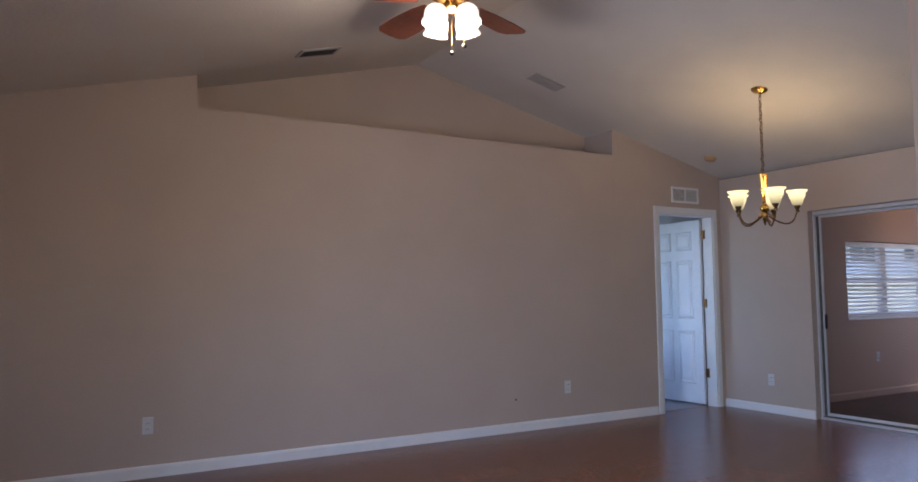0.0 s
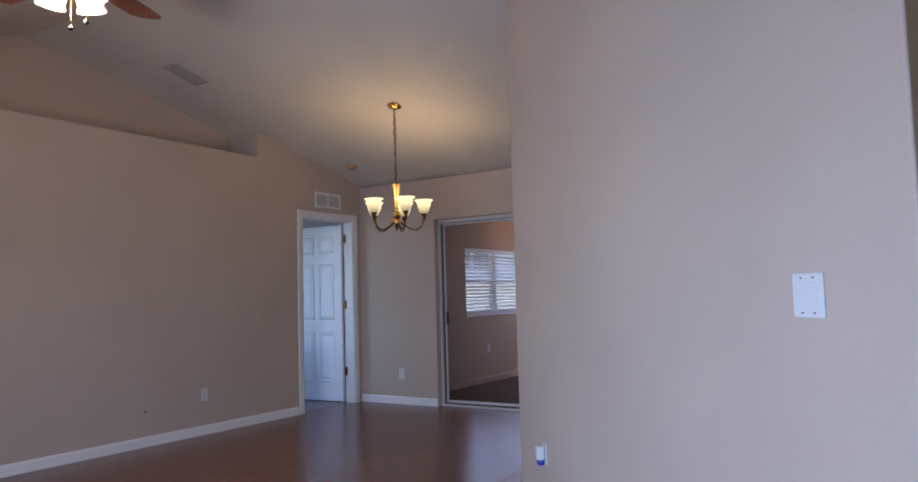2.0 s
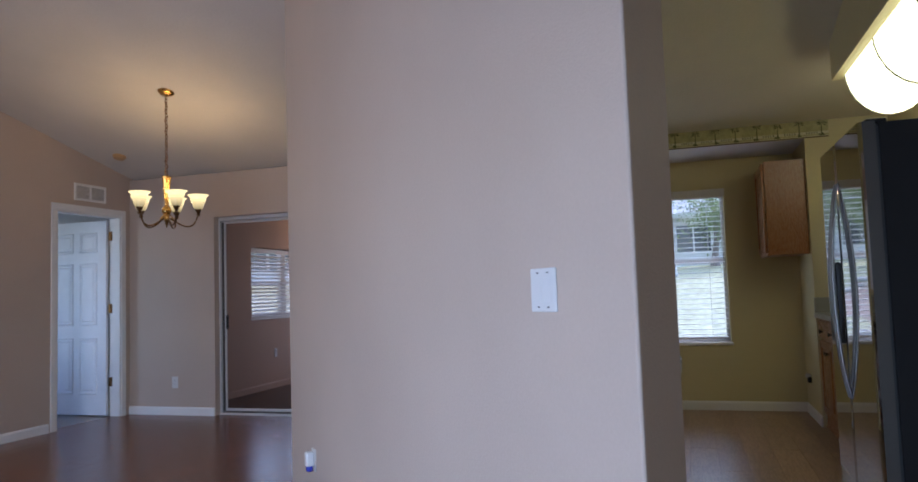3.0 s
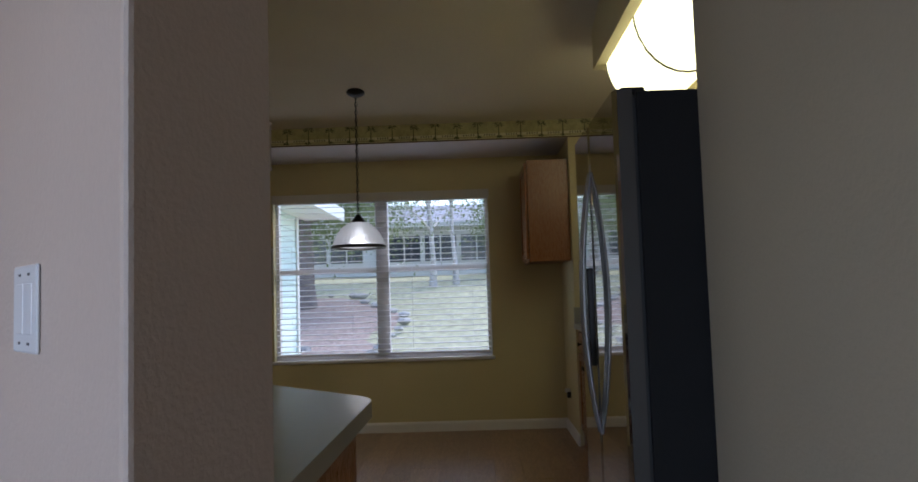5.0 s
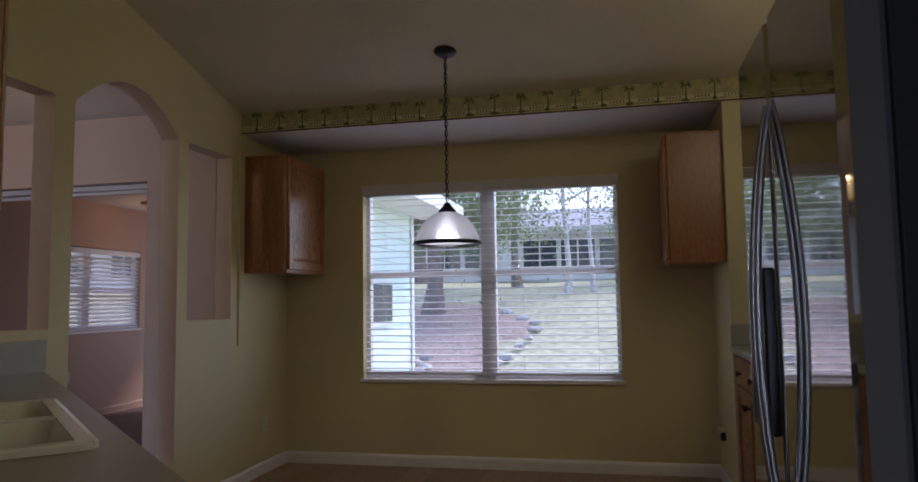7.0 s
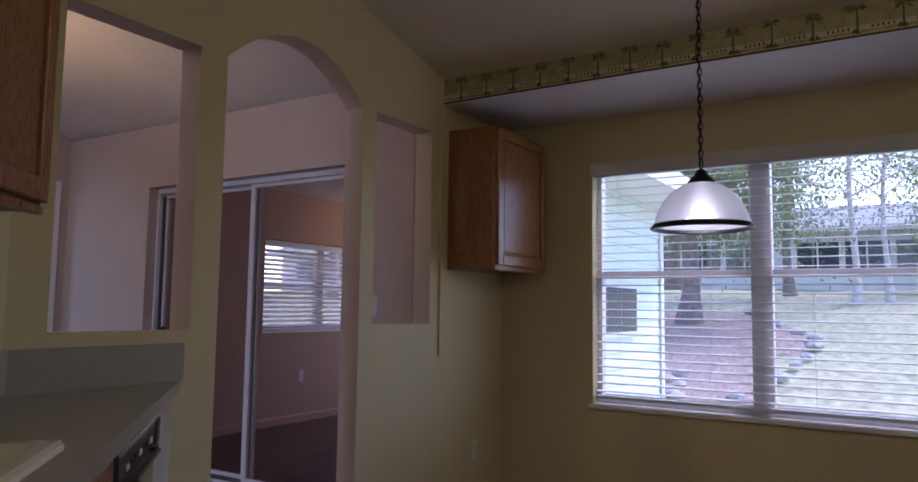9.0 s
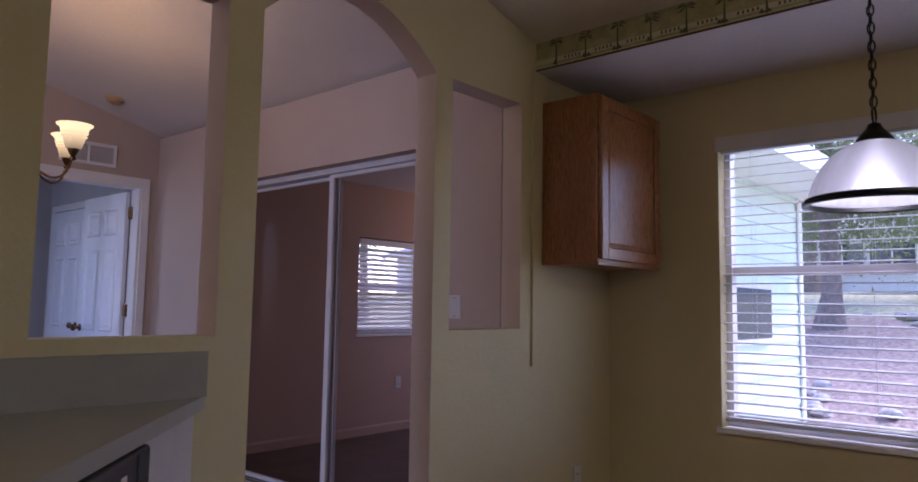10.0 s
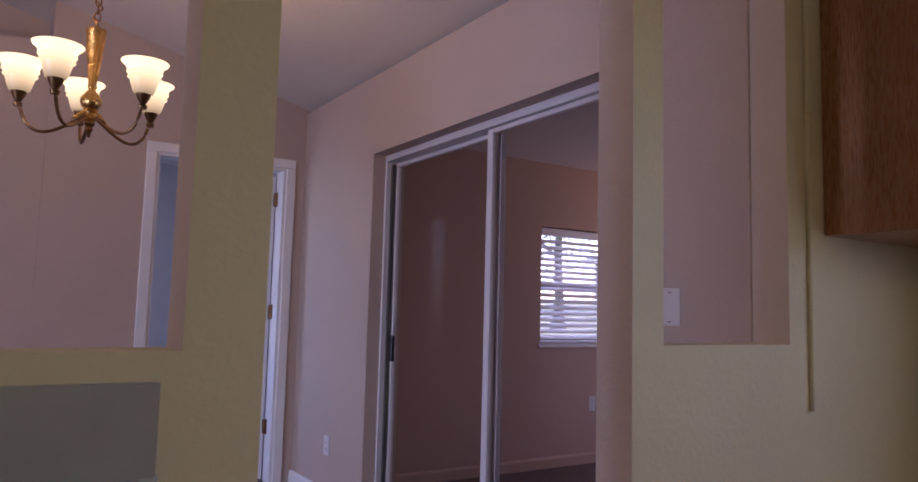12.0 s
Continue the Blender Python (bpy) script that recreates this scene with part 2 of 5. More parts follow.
M_PEND = mat("ribbed_prism_glass", (0.62, 0.64, 0.66), 0.5, spread=0.03)
pb = M_PEND.node_tree.nodes["Principled BSDF"]
pb.inputs["Transmission Weight"].default_value = 0.6
pb.inputs["IOR"].default_value = 1.3
pb.inputs["Emission Color"].default_value = (1.0, 0.98, 0.95, 1)
pb.inputs["Emission Strength"].default_value = 0.03


# ---- mesh helpers ----
def link_mesh(name, bm, materials, parent=None, smooth=False):
    bmesh.ops.recalc_face_normals(bm, faces=bm.faces)
    me = bpy.data.meshes.new(name)
    bm.to_mesh(me)
    bm.free()
    for m in (materials if isinstance(materials, (list, tuple)) else [materials]):
        me.materials.append(m)
    if smooth:
        for p in me.polygons:
            p.use_smooth = True
        me.set_sharp_from_angle(angle=radians(38))
    ob = new(name, me)
    if parent:
        ob.parent = parent
    return ob


def part(name, bm, material, parent, label="", smooth=False):
    ob = link_mesh(name, bm, material, parent, smooth)
    if label:
        ob["label"] = label
    return ob


def thing(name, label, category, at=None, group="", kind=""):
    ob = new(name)
    ob.empty_display_size = 0.1
    if at is not None:
        ob.matrix_world = at if isinstance(at, Matrix) else Matrix.Translation(at)
    return tagged(ob, label, category, group, kind)


def box(bm, x0, y0, z0, x1, y1, z1, bevel=0.0, segs=1, m=None):
    g = bmesh.ops.create_cube(bm, size=1.0)
    vs = g["verts"]
    for v in vs:
        v.co = Vector((x0 + (x1 - x0) * (v.co.x + 0.5), y0 + (y1 - y0) * (v.co.y + 0.5), z0 + (z1 - z0) * (v.co.z + 0.5)))
    if bevel:
        es = list({e for v in vs for e in v.link_edges})
        r = bmesh.ops.bevel(bm, geom=es, offset=bevel, segments=segs, profile=0.5, affect="EDGES")
        vs = list({v for f in r["faces"] for v in f.verts} | {v for v in vs if v.is_valid})
    if m is not None:
        for v in {w for v in vs if v.is_valid for w in [v]}:
            v.co = m @ v.co
    return bm


def one_box(*a, **k):
    return box(bmesh.new(), *a, **k)


def prism(bm, foot, zb, zt):
    """Upright prism over a plan outline; zb and zt are numbers or functions of (x, y)."""
    low = [bm.verts.new((x, y, zb(x, y) if callable(zb) else zb)) for x, y in foot]
    top = [bm.verts.new((x, y, zt(x, y) if callable(zt) else zt)) for x, y in foot]
    n = len(foot)
    bm.faces.new(low[::-1])
    bm.faces.new(top)
    for i in range(n):
        bm.faces.new((low[i], low[(i + 1) % n], top[(i + 1) % n], top[i]))
    return bm


def slab(bm, outline, axis, a, b):
    """Extrudes an outline of (u, v) along an axis between a and b: axis y -> (u, y, v), axis x -> (x, u, v)."""
    def at(u, v, w):
        return (u, w, v) if axis == "y" else (w, u, v)
    p = [bm.verts.new(at(u, v, a)) for u, v in outline]
    q = [bm.verts.new(at(u, v, b)) for u, v in outline]
    n = len(outline)
    bm.faces.new(p)
    bm.faces.new(q[::-1])
    for i in range(n):
        bm.faces.new((p[i], p[(i + 1) % n], q[(i + 1) % n], q[i]))
    return bm


def lathe(bm, profile, segs=24, flute=0.0, count=0, at=(0, 0, 0), closed=False):
    """Turns a profile of (radius, z) about z; flute ripples the radius."""
    rings = []
    for r, z in profile:
        ring = []
        for i in range(segs):
            a = 2 * math.pi * i / segs
            k = 1 + flute * math.cos(count * a) if count else 1
            ring.append(bm.verts.new((at[0] + r * k * math.cos(a), at[1] + r * k * math.sin(a), at[2] + z)))
        rings.append(ring)
    for a, b in zip(rings, rings[1:]):
        for i in range(segs):
            bm.faces.new((a[i], a[(i + 1) % segs], b[(i + 1) % segs], b[i]))
    if closed:
        bm.faces.new(rings[0][::-1])
        bm.faces.new(rings[-1])
    return bm


def tube(bm, pts, r, segs=8, flat=None):
    """A round bar along points; r is a number or one radius a point."""
    pts = [Vector(p) for p in pts]
    rings = []
    for i, p in enumerate(pts):
        d = (pts[min(i + 1, len(pts) - 1)] - pts[max(i - 1, 0)]).normalized()
        ref = Vector((0, 0, 1)) if abs(d.z) < 0.9 else Vector((1, 0, 0))
        u = d.cross(ref).normalized()
        v = d.cross(u)
        rr = r[i] if isinstance(r, (list, tuple)) else r
        rings.append([bm.verts.new(p + rr * (math.cos(2 * math.pi * k / segs) * u + math.sin(2 * math.pi * k / segs) * v)) for k in range(segs)])
    for a, b in zip(rings, rings[1:]):
        for i in range(segs):
            bm.faces.new((a[i], a[(i + 1) % segs], b[(i + 1) % segs], b[i]))
    bm.faces.new(rings[0][::-1])
    bm.faces.new(rings[-1])
    return bm


def by_side(ob, rule):
    """Gives each face the material slot that rule(normal, centre) names."""
    for p in ob.data.polygons:
        p.material_index = rule(p.normal, p.center)
    return ob


# ---- plan ----
RIDGE_X, RIDGE_Z = 3.84, 3.345
EAST_X = 7.352
NORTH_Y = 6.082
ARCH_Y, ARCH_BACK = 2.553, 2.663
BAY_X = 8.20
SOFFIT_X, SOFFIT_Z = 7.476, 2.31
SOUTH_Y = -0.485
KIT_S = -1.12


def ceil_z(x, y=0.0):
    return RIDGE_Z - 0.245 * (x - RIDGE_X) if x > RIDGE_X else RIDGE_Z - 0.251 * (RIDGE_X - x)


def up(x, y):
    return ceil_z(x) + 0.02


def structure(name, label, category, bm, mats, smooth=False):
    return tagged(link_mesh(name, bm, mats, None, smooth), label, category, "", "structure")


# ceilings
bm = bmesh.new()
slab(bm, [(-0.45, ceil_z(-0.45)), (RIDGE_X, RIDGE_Z), (7.62, ceil_z(7.62)), (7.62, ceil_z(7.62) + 0.1), (RIDGE_X, RIDGE_Z + 0.1), (-0.45, ceil_z(-0.45) + 0.1)], "y", -1.3, 6.62)
structure("ceiling", "white vaulted ceiling sloping down from a central ridge", "ceiling", bm, M_CEIL)
bm = one_box(SOFFIT_X + 0.001, -0.6, SOFFIT_Z, BAY_X + 0.15, 2.7, SOFFIT_Z + 0.1)
structure("ceiling_bay", "white flat low ceiling over the window bay", "ceiling", bm, M_CEIL)
bm = one_box(5.45, 6.22, 2.42, 7.6, 8.6, 2.5)
structure("ceiling_hall", "white flat ceiling of the hall beyond the door", "ceiling", bm, M_CEIL)
bm = one_box(7.545, 2.79, 2.34, 12.3, 5.97, 2.44)
structure("ceiling_sunroom", "white flat ceiling of the sunroom", "ceiling", bm, M_CEIL)

# kitchen ceiling following both slopes, yellow bounce light painted in as cream
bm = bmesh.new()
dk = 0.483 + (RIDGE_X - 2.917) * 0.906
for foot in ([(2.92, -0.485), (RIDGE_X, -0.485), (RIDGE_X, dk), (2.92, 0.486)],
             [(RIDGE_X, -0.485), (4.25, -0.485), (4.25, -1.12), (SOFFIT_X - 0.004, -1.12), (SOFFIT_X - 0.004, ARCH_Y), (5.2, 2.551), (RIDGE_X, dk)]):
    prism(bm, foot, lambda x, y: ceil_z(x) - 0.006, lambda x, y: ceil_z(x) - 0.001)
structure("ceiling_kitchen", "kitchen ceiling following the vault, yellow bounce light put in as cream", "ceiling", bm, M_BOUNCECEIL)

# north wall: thick below the plant ledge, thin beside it
bm = bmesh.new()
LEDGE_Z, LX0, LX1, BACK_Y = 2.605, 1.84, 5.815, 6.50
box(bm, LX0, NORTH_Y, 0, LX1, BACK_Y, LEDGE_Z)
slab(bm, [(-0.45, 0), (LX0, 0), (LX0, up(LX0, 0)), (-0.45, up(-0.45, 0))], "y", NORTH_Y, BACK_Y)
slab(bm, [(LX0, LEDGE_Z), (LX1, LEDGE_Z), (LX1, up(LX1, 0)), (RIDGE_X, RIDGE_Z + 0.02), (LX0, up(LX0, 0))], "y", BACK_Y, BACK_Y + 0.1)
DX0, DX1, DZ = 6.411, 7.225, 2.061
slab(bm, [(LX1 + 0.001, 0), (DX0, 0), (DX0, DZ), (DX1, DZ), (DX1, 0), (EAST_X + 0.2, 0), (EAST_X + 0.2, up(EAST_X + 0.2, 0)), (LX1 + 0.001, up(LX1, 0))], "y", NORTH_Y, NORTH_Y + 0.12)
box(bm, LX1 + 0.001, NORTH_Y + 0.12, LEDGE_Z - 0.02, LX1 + 0.1, BACK_Y + 0.1, 3.0)
structure("wall_north", "beige painted wall with a recessed plant ledge under the gable", "wall", bm, M_BEIGE)

# east wall with the sliding door opening
SY0, SY1, SZ = 3.17, 5.032, 2.003
bm = bmesh.new()
slab(bm, [(ARCH_BACK - 0.001, 0), (SY0, 0), (SY0, SZ), (SY1, SZ), (SY1, 0), (NORTH_Y - 0.002, 0), (NORTH_Y - 0.002, up(EAST_X + 0.2, 0)), (ARCH_BACK - 0.001, up(EAST_X + 0.2, 0))], "x", EAST_X, EAST_X + 0.2)
structure("wall_east", "beige painted wall around the sliding glass door", "wall", bm, M_BEIGE)

# arch wall between kitchen and dining room
def arch_curve():
    pts = []
    for i in range(25):
        a = math.pi * i / 24
        pts.append((6.365 - 0.41 * math.cos(a), 2.325 - 0.2 * math.cos(a) ** 2))
    return pts


bm = bmesh.new()
A0, A1 = ARCH_Y, ARCH_BACK
PX0, PX1, PZ0, PZ1 = 5.325, 5.832, 1.076, 2.13
NX0, NX1, NZ0, NZ1 = 6.875, 7.362, 1.08, 2.127
slab(bm, [(4.87, 0), (PX0, 0), (PX0, up(PX0, 0)), (4.87, up(4.87, 0))], "y", A0, A1)
box(bm, PX0, A0, 0, PX1, A1, PZ0)
slab(bm, [(PX0, PZ1), (PX1, PZ1), (PX1, up(PX1, 0)), (PX0, up(PX0, 0))], "y", A0, A1)
slab(bm, [(PX1, 0), (5.955, 0), (5.955, up(5.955, 0)), (PX1, up(PX1, 0))], "y", A0, A1)
curve = arch_curve()
for (xa, za), (xb, zb) in zip(curve, curve[1:]):
    slab(bm, [(xa, za), (xb, zb), (xb, up(xb, 0)), (xa, up(xa, 0))], "y", A0, A1)
slab(bm, [(6.775, 0), (NX0, 0), (NX0, up(NX0, 0)), (6.775, up(6.775, 0))], "y", A0, A1)
box(bm, NX0, A0, 0, NX1, A1, NZ0)
slab(bm, [(NX0, NZ1), (NX1, NZ1), (NX1, up(NX1, 0)), (NX0, up(NX0, 0))], "y", A0, A1)
slab(bm, [(NX1, 0), (SOFFIT_X + 0.08, 0), (SOFFIT_X + 0.08, up(SOFFIT_X, 0)), (NX1, up(NX1, 0))], "y", A0, A1)
bmesh.ops.remove_doubles(bm, verts=bm.verts, dist=0.0005)
ob = structure("wall_arch", "mustard kitchen wall with an arched doorway and two square openings", "wall", bm, [M_YELLOW, M_BEIGE, M_REVEAL])
by_side(ob, lambda n, c: 0 if n.y < -0.9 or n.z > 0.9 else 1 if n.y > 0.9 else 2)

# diagonal wall between living room and kitchen
E1, E2, C1, C2 = (2.70, 0.565), (2.917, 0.483), (4.88, 2.716), (5.2, 2.551)
bm = bmesh.new()
prism(bm, [E1, E2, C2, (5.2, 2.667), (4.93, 2.669), C1], 0, up)
es = [e for e in bm.edges if abs(e.verts[0].co.x - e.verts[1].co.x) < 1e-5 and abs(e.verts[0].co.y - e.verts[1].co.y) < 1e-5 and (abs(e.verts[0].co.y - E1[1]) < 0.03 or abs(e.verts[0].co.x - C1[0]) < 1e-4)]
bmesh.ops.bevel(bm, geom=es, offset=0.012, segments=3, profile=0.5, affect="EDGES")
ob = structure("wall_diagonal", "beige diagonal wall with rounded corners and stippled paint", "wall", bm, [M_BEIGE, M_YELLOW])
by_side(ob, lambda n, c: 1 if (n.x > 0.4 and n.y < -0.4) else 0)

# south side and closing walls
bm = bmesh.new()
prism(bm, [(-0.45, SOUTH_Y - 0.12), (4.25, SOUTH_Y - 0.12), (4.25, SOUTH_Y), (-0.45, SOUTH_Y)], 0, up)
prism(bm, [(4.14, KIT_S), (4.26, KIT_S), (4.25, SOUTH_Y - 0.12), (4.14, SOUTH_Y - 0.12)], 0, up)
structure("wall_south", "tan painted wall beside the refrigerator alcove", "wall", bm, M_TAN)
bm = bmesh.new()
prism(bm, [(4.14, KIT_S - 0.12), (SOFFIT_X + 0.12, KIT_S - 0.12), (SOFFIT_X + 0.12, KIT_S), (4.14, KIT_S)], 0, up)
structure("wall_kitchen_back", "mustard kitchen wall behind the counter", "wall", bm, M_YELLOW)
bm = bmesh.new()
prism(bm, [(SOFFIT_X, KIT_S), (SOFFIT_X + 0.12, KIT_S), (SOFFIT_X + 0.12, -0.51), (SOFFIT_X, -0.51)], 0, up)
box(bm, SOFFIT_X + 0.12, -0.6, 0, BAY_X + 0.15, -0.51, SOFFIT_Z)
structure("wall_bay_south", "mustard side wall of the window bay", "wall", bm, M_YELLOW)
bm = one_box(SOFFIT_X + 0.08, 2.565, 0, BAY_X + 0.15, 2.70, SOFFIT_Z)
structure("wall_bay_north", "mustard side wall of the window bay", "wall", bm, M_YELLOW)
bm = bmesh.new()
WY0, WY1, WZ0, WZ1 = 0.10, 1.955, 0.612, 2.025
box(bm, BAY_X, -0.51, 0, BAY_X + 0.15, 2.565, WZ0)
box(bm, BAY_X, -0.51, WZ1, BAY_X + 0.15, 2.565, SOFFIT_Z)
box(bm, BAY_X, -0.51, WZ0, BAY_X + 0.15, WY0, WZ1)
box(bm, BAY_X, WY1, WZ0, BAY_X + 0.15, 2.565, WZ1)
structure("wall_bay_east", "mustard wall around the bay window", "wall", bm, M_YELLOW)
bm = one_box(SOFFIT_X, -0.509, SOFFIT_Z + 0.005, SOFFIT_X + 0.08, ARCH_Y - 0.001, ceil_z(SOFFIT_X) + 0.02)
structure("soffit", "mustard header over the window bay", "wall", bm, M_YELLOW)
bm = bmesh.new()
box(bm, -0.45, SOUTH_Y, 0, -0.3, 0.95, 2.42)
box(bm, -0.45, 3.25, 0, -0.3, NORTH_Y, 2.42)
box(bm, -0.45, 0.95, 0, -0.3, 3.25, 0.1)
box(bm, -0.45, 0.95, 1.98, -0.3, 3.25, 2.42)
structure("wall_west", "beige wall with a wide window", "wall", bm, M_BEIGE)

# hall beyond the door
bm = bmesh.new()
box(bm, 5.45, 6.62, 0, 5.6, 6.8, 2.45)
box(bm, 5.45, 8.0, 0, 5.6, 8.6, 2.45)
box(bm, 5.45, 6.8, 0, 5.6, 8.0, 0.7)
box(bm, 5.45, 6.8, 2.1, 5.6, 8.0, 2.45)
box(bm, 5.6, 8.45, 0, 7.6, 8.6, 2.45)
box(bm, 7.42, 6.22, 0, 7.6, 8.45, 2.45)
structure("wall_hall", "pale grey walls of the hall beyond the door", "wall", bm, mat("hall_paint", (0.50, 0.48, 0.47), 0.65, spread=0.05, bump=0.3, bump_scale=70))
bm = one_box(5.45, 6.22, -0.1, 7.6, 8.6, -0.004)
structure("floor_hall", "grey tiled hall floor", "floor", bm, M_TILE)

# sunroom beyond the sliding door
bm = bmesh.new()
UY, UX0, UX1, UZ0, UZ1 = 5.845, 9.245, 10.98, 0.90, 1.828
box(bm, 7.545, UY, -0.05, UX0, UY + 0.12, 2.4)
box(bm, UX1, UY, -0.05, 12.3, UY + 0.12, 2.4)
box(bm, UX0, UY, -0.05, UX1, UY + 0.12, UZ0)
box(bm, UX0, UY, UZ1, UX1, UY + 0.12, 2.4)
# Unseen east wall, its opening added for the fill lamp
box(bm, 12.15, 2.87, -0.05, 12.3, 3.2, 2.4)
box(bm, 12.15, 5.5, -0.05, 12.3, UY, 2.4)
box(bm, 12.15, 3.2, -0.05, 12.3, 5.5, 0.8)
box(bm, 12.15, 3.2, 2.0, 12.3, 5.5, 2.4)
structure("wall_sunroom", "tan painted sunroom walls with a window", "wall", bm, M_SUNWALL)
bm = one_box(7.545, 2.79, -0.05, 12.3, 2.87, 2.4)
structure("wall_sunroom_south", "tan painted sunroom wall", "wall", bm, M_SUNWALL)
bm = one_box(7.545, 2.79, -0.15, 12.3, 5.97, -0.05)
structure("floor_sunroom", "brown carpet on the sunroom floor", "floor", bm, M_CARPET)

# floor bases under the planks
bm = bmesh.new()
prism(bm, [(-0.45, -0.62), (2.9, -0.62), (2.9, 0.47), (5.2, 2.67), (7.54, 2.67), (7.54, 6.24), (-0.45, 6.24)], -0.1, -0.008)
floor_main = structure("floor", "glossy red-brown wood plank floor", "floor", bm, M_JOINT)
bm = bmesh.new()
prism(bm, [(2.9, -1.2), (8.3, -1.2), (8.3, 2.67), (5.2, 2.67), (2.9, 0.47)], -0.1, -0.008)
floor_kitchen = structure("floor_kitchen", "tan wood plank kitchen floor", "floor", bm, M_JOINT)


# ---- trim ----
def baseboard(name, a, b, n, h=0.083, m=None, label="white painted baseboard"):
    """A run of skirting from a to b whose face looks along n."""
    bm = bmesh.new()
    d = Vector((b[0] - a[0], b[1] - a[1], 0))
    nn = Vector((n[0], n[1], 0))
    prof = [(0, 0), (0.014, 0), (0.014, h - 0.018), (0.009, h - 0.006), (0.004, h), (0, h)]
    p = [bm.verts.new(Vector((a[0], a[1], z)) + nn * u) for u, z in prof]
    q = [bm.verts.new(Vector((b[0], b[1], z)) + nn * u) for u, z in prof]
    bm.faces.new(p)
    bm.faces.new(q[::-1])
    for i in range(len(prof)):
        j = (i + 1) % len(prof)
        bm.faces.new((p[i], p[j], q[j], q[i]))
    return structure(name, label, "baseboard", bm, m or M_WHITE)


baseboard("baseboard_north", (-0.3, NORTH_Y), (6.33, NORTH_Y), (0, -1))
baseboard("baseboard_east", (EAST_X, 5.035), (EAST_X, NORTH_Y), (-1, 0))
baseboard("baseboard_east_south", (EAST_X, ARCH_BACK), (EAST_X, SY0 - 0.004), (-1, 0))
baseboard("baseboard_bay", (BAY_X, -0.51), (BAY_X, 2.565), (-1, 0))
baseboard("baseboard_bay_north", (7.0, ARCH_Y), (SOFFIT_X + 0.08, ARCH_Y), (0, -1))
baseboard("baseboard_bay_side", (SOFFIT_X + 0.08, 2.565), (BAY_X - 0.014, 2.565), (0, -1))
baseboard("baseboard_bay_south", (SOFFIT_X - 0.014, -0.51), (BAY_X - 0.014, -0.51), (0, 1))
# Dimness is put into this baseboard's colour by using the wall's tan
baseboard("baseboard_sunroom", (7.56, UY), (12.15, UY), (0, -1), 0.083, M_SUNWALL, "sunroom baseboard coloured tan to carry its dim light").location.z = -0.05

# corner strip beside the bay opening
bm = bmesh.new()
tube(bm, [(7.452, ARCH_Y - 0.005, 0.905), (7.452, ARCH_Y - 0.005, SOFFIT_Z + 0.01)], 0.008, 8)
structure("trim", "thin mustard painted corner strip on the kitchen wall", "trim", bm, M_YELLOW)


# ---- doors and windows ----
def door_leaf(parent, w=0.76, h=2.02, t=0.035):
    """A six-panel leaf, hinge edge at x = 0, both faces panelled."""
    leaf = part("door_leaf", one_box(0, -t / 2, 0.008, w, t / 2, h, 0.003), M_DOOR, parent)
    cols = ((0.11, 0.345), (0.415, 0.65))
    rows = ((0.22, 0.80), (0.93, 1.58), (1.69, 1.90))
    for side in (-1, 1):
        for x0, x1 in cols:
            for z0, z1 in rows:
                bm = bmesh.new()
                y = side * t / 2
                rings = []
                for inset, depth in ((0.0, 0.0012), (0.012, 0.011), (0.034, 0.001), (0.052, 0.009)):
                    yy = y + side * depth
                    rings.append([bm.verts.new(p) for p in ((x0 + inset, yy, z0 + inset), (x1 - inset, yy, z0 + inset), (x1 - inset, yy, z1 - inset), (x0 + inset, yy, z1 - inset))])
                for a, b in zip(rings, rings[1:]):
                    for i in range(4):
                        bm.faces.new((a[i], a[(i + 1) % 4], b[(i + 1) % 4], b[i]))
                bm.faces.new(rings[-1])
                base = [bm.verts.new((v.co.x, y - side * 0.002, v.co.z)) for v in rings[0]]
                for i in range(4):
                    bm.faces.new((base[i], base[(i + 1) % 4], rings[0][(i + 1) % 4], rings[0][i]))
                bm.faces.new(base[::-1])
                part("panel", bm, M_DOOR, leaf)
    return leaf


def knob(parent, x, y, z, side):
    bm = bmesh.new()
    lathe(bm, [(0.0, 0.0), (0.03, 0.0), (0.03, 0.006), (0.011, 0.012), (0.011, 0.035), (0.026, 0.045), (0.028, 0.06), (0.018, 0.07), (0.0, 0.072)], 16)
    bmesh.ops.transform(bm, matrix=pose(x, y, z, 90 if side < 0 else -90, 0, 0), verts=bm.verts)
    return part("door_handle", bm, M_BRONZE, parent, "dark brass door knob", True)


def hinge(parent, x, y, z):
    bm = one_box(x - 0.016, y - 0.012, z - 0.045, x + 0.016, y + 0.012, z + 0.045, 0.002)
    tube(bm, [(x, y - 0.014, z - 0.048), (x, y - 0.014, z + 0.048)], 0.007, 8)
    return part("hinge", bm, M_BRONZE, parent, "dark brass hinge")


def casing(parent, x0, x1, z1, y, out, w=0.062):
    """Three moulded boards round an opening on a wall of constant y; out: -1 or 1."""
    for name, (a, b, c, d) in (("casing", (x0 - w, 0, x0, z1)), ("casing", (x1, 0, x1 + w, z1)), ("casing", (x0 - w, z1, x1 + w, z1 + w))):
        bm = bmesh.new()
        box(bm, a, min(y, y + out * 0.014), b, c, max(y, y + out * 0.014), d, 0.004)
        part(name, bm, M_WHITE, parent)


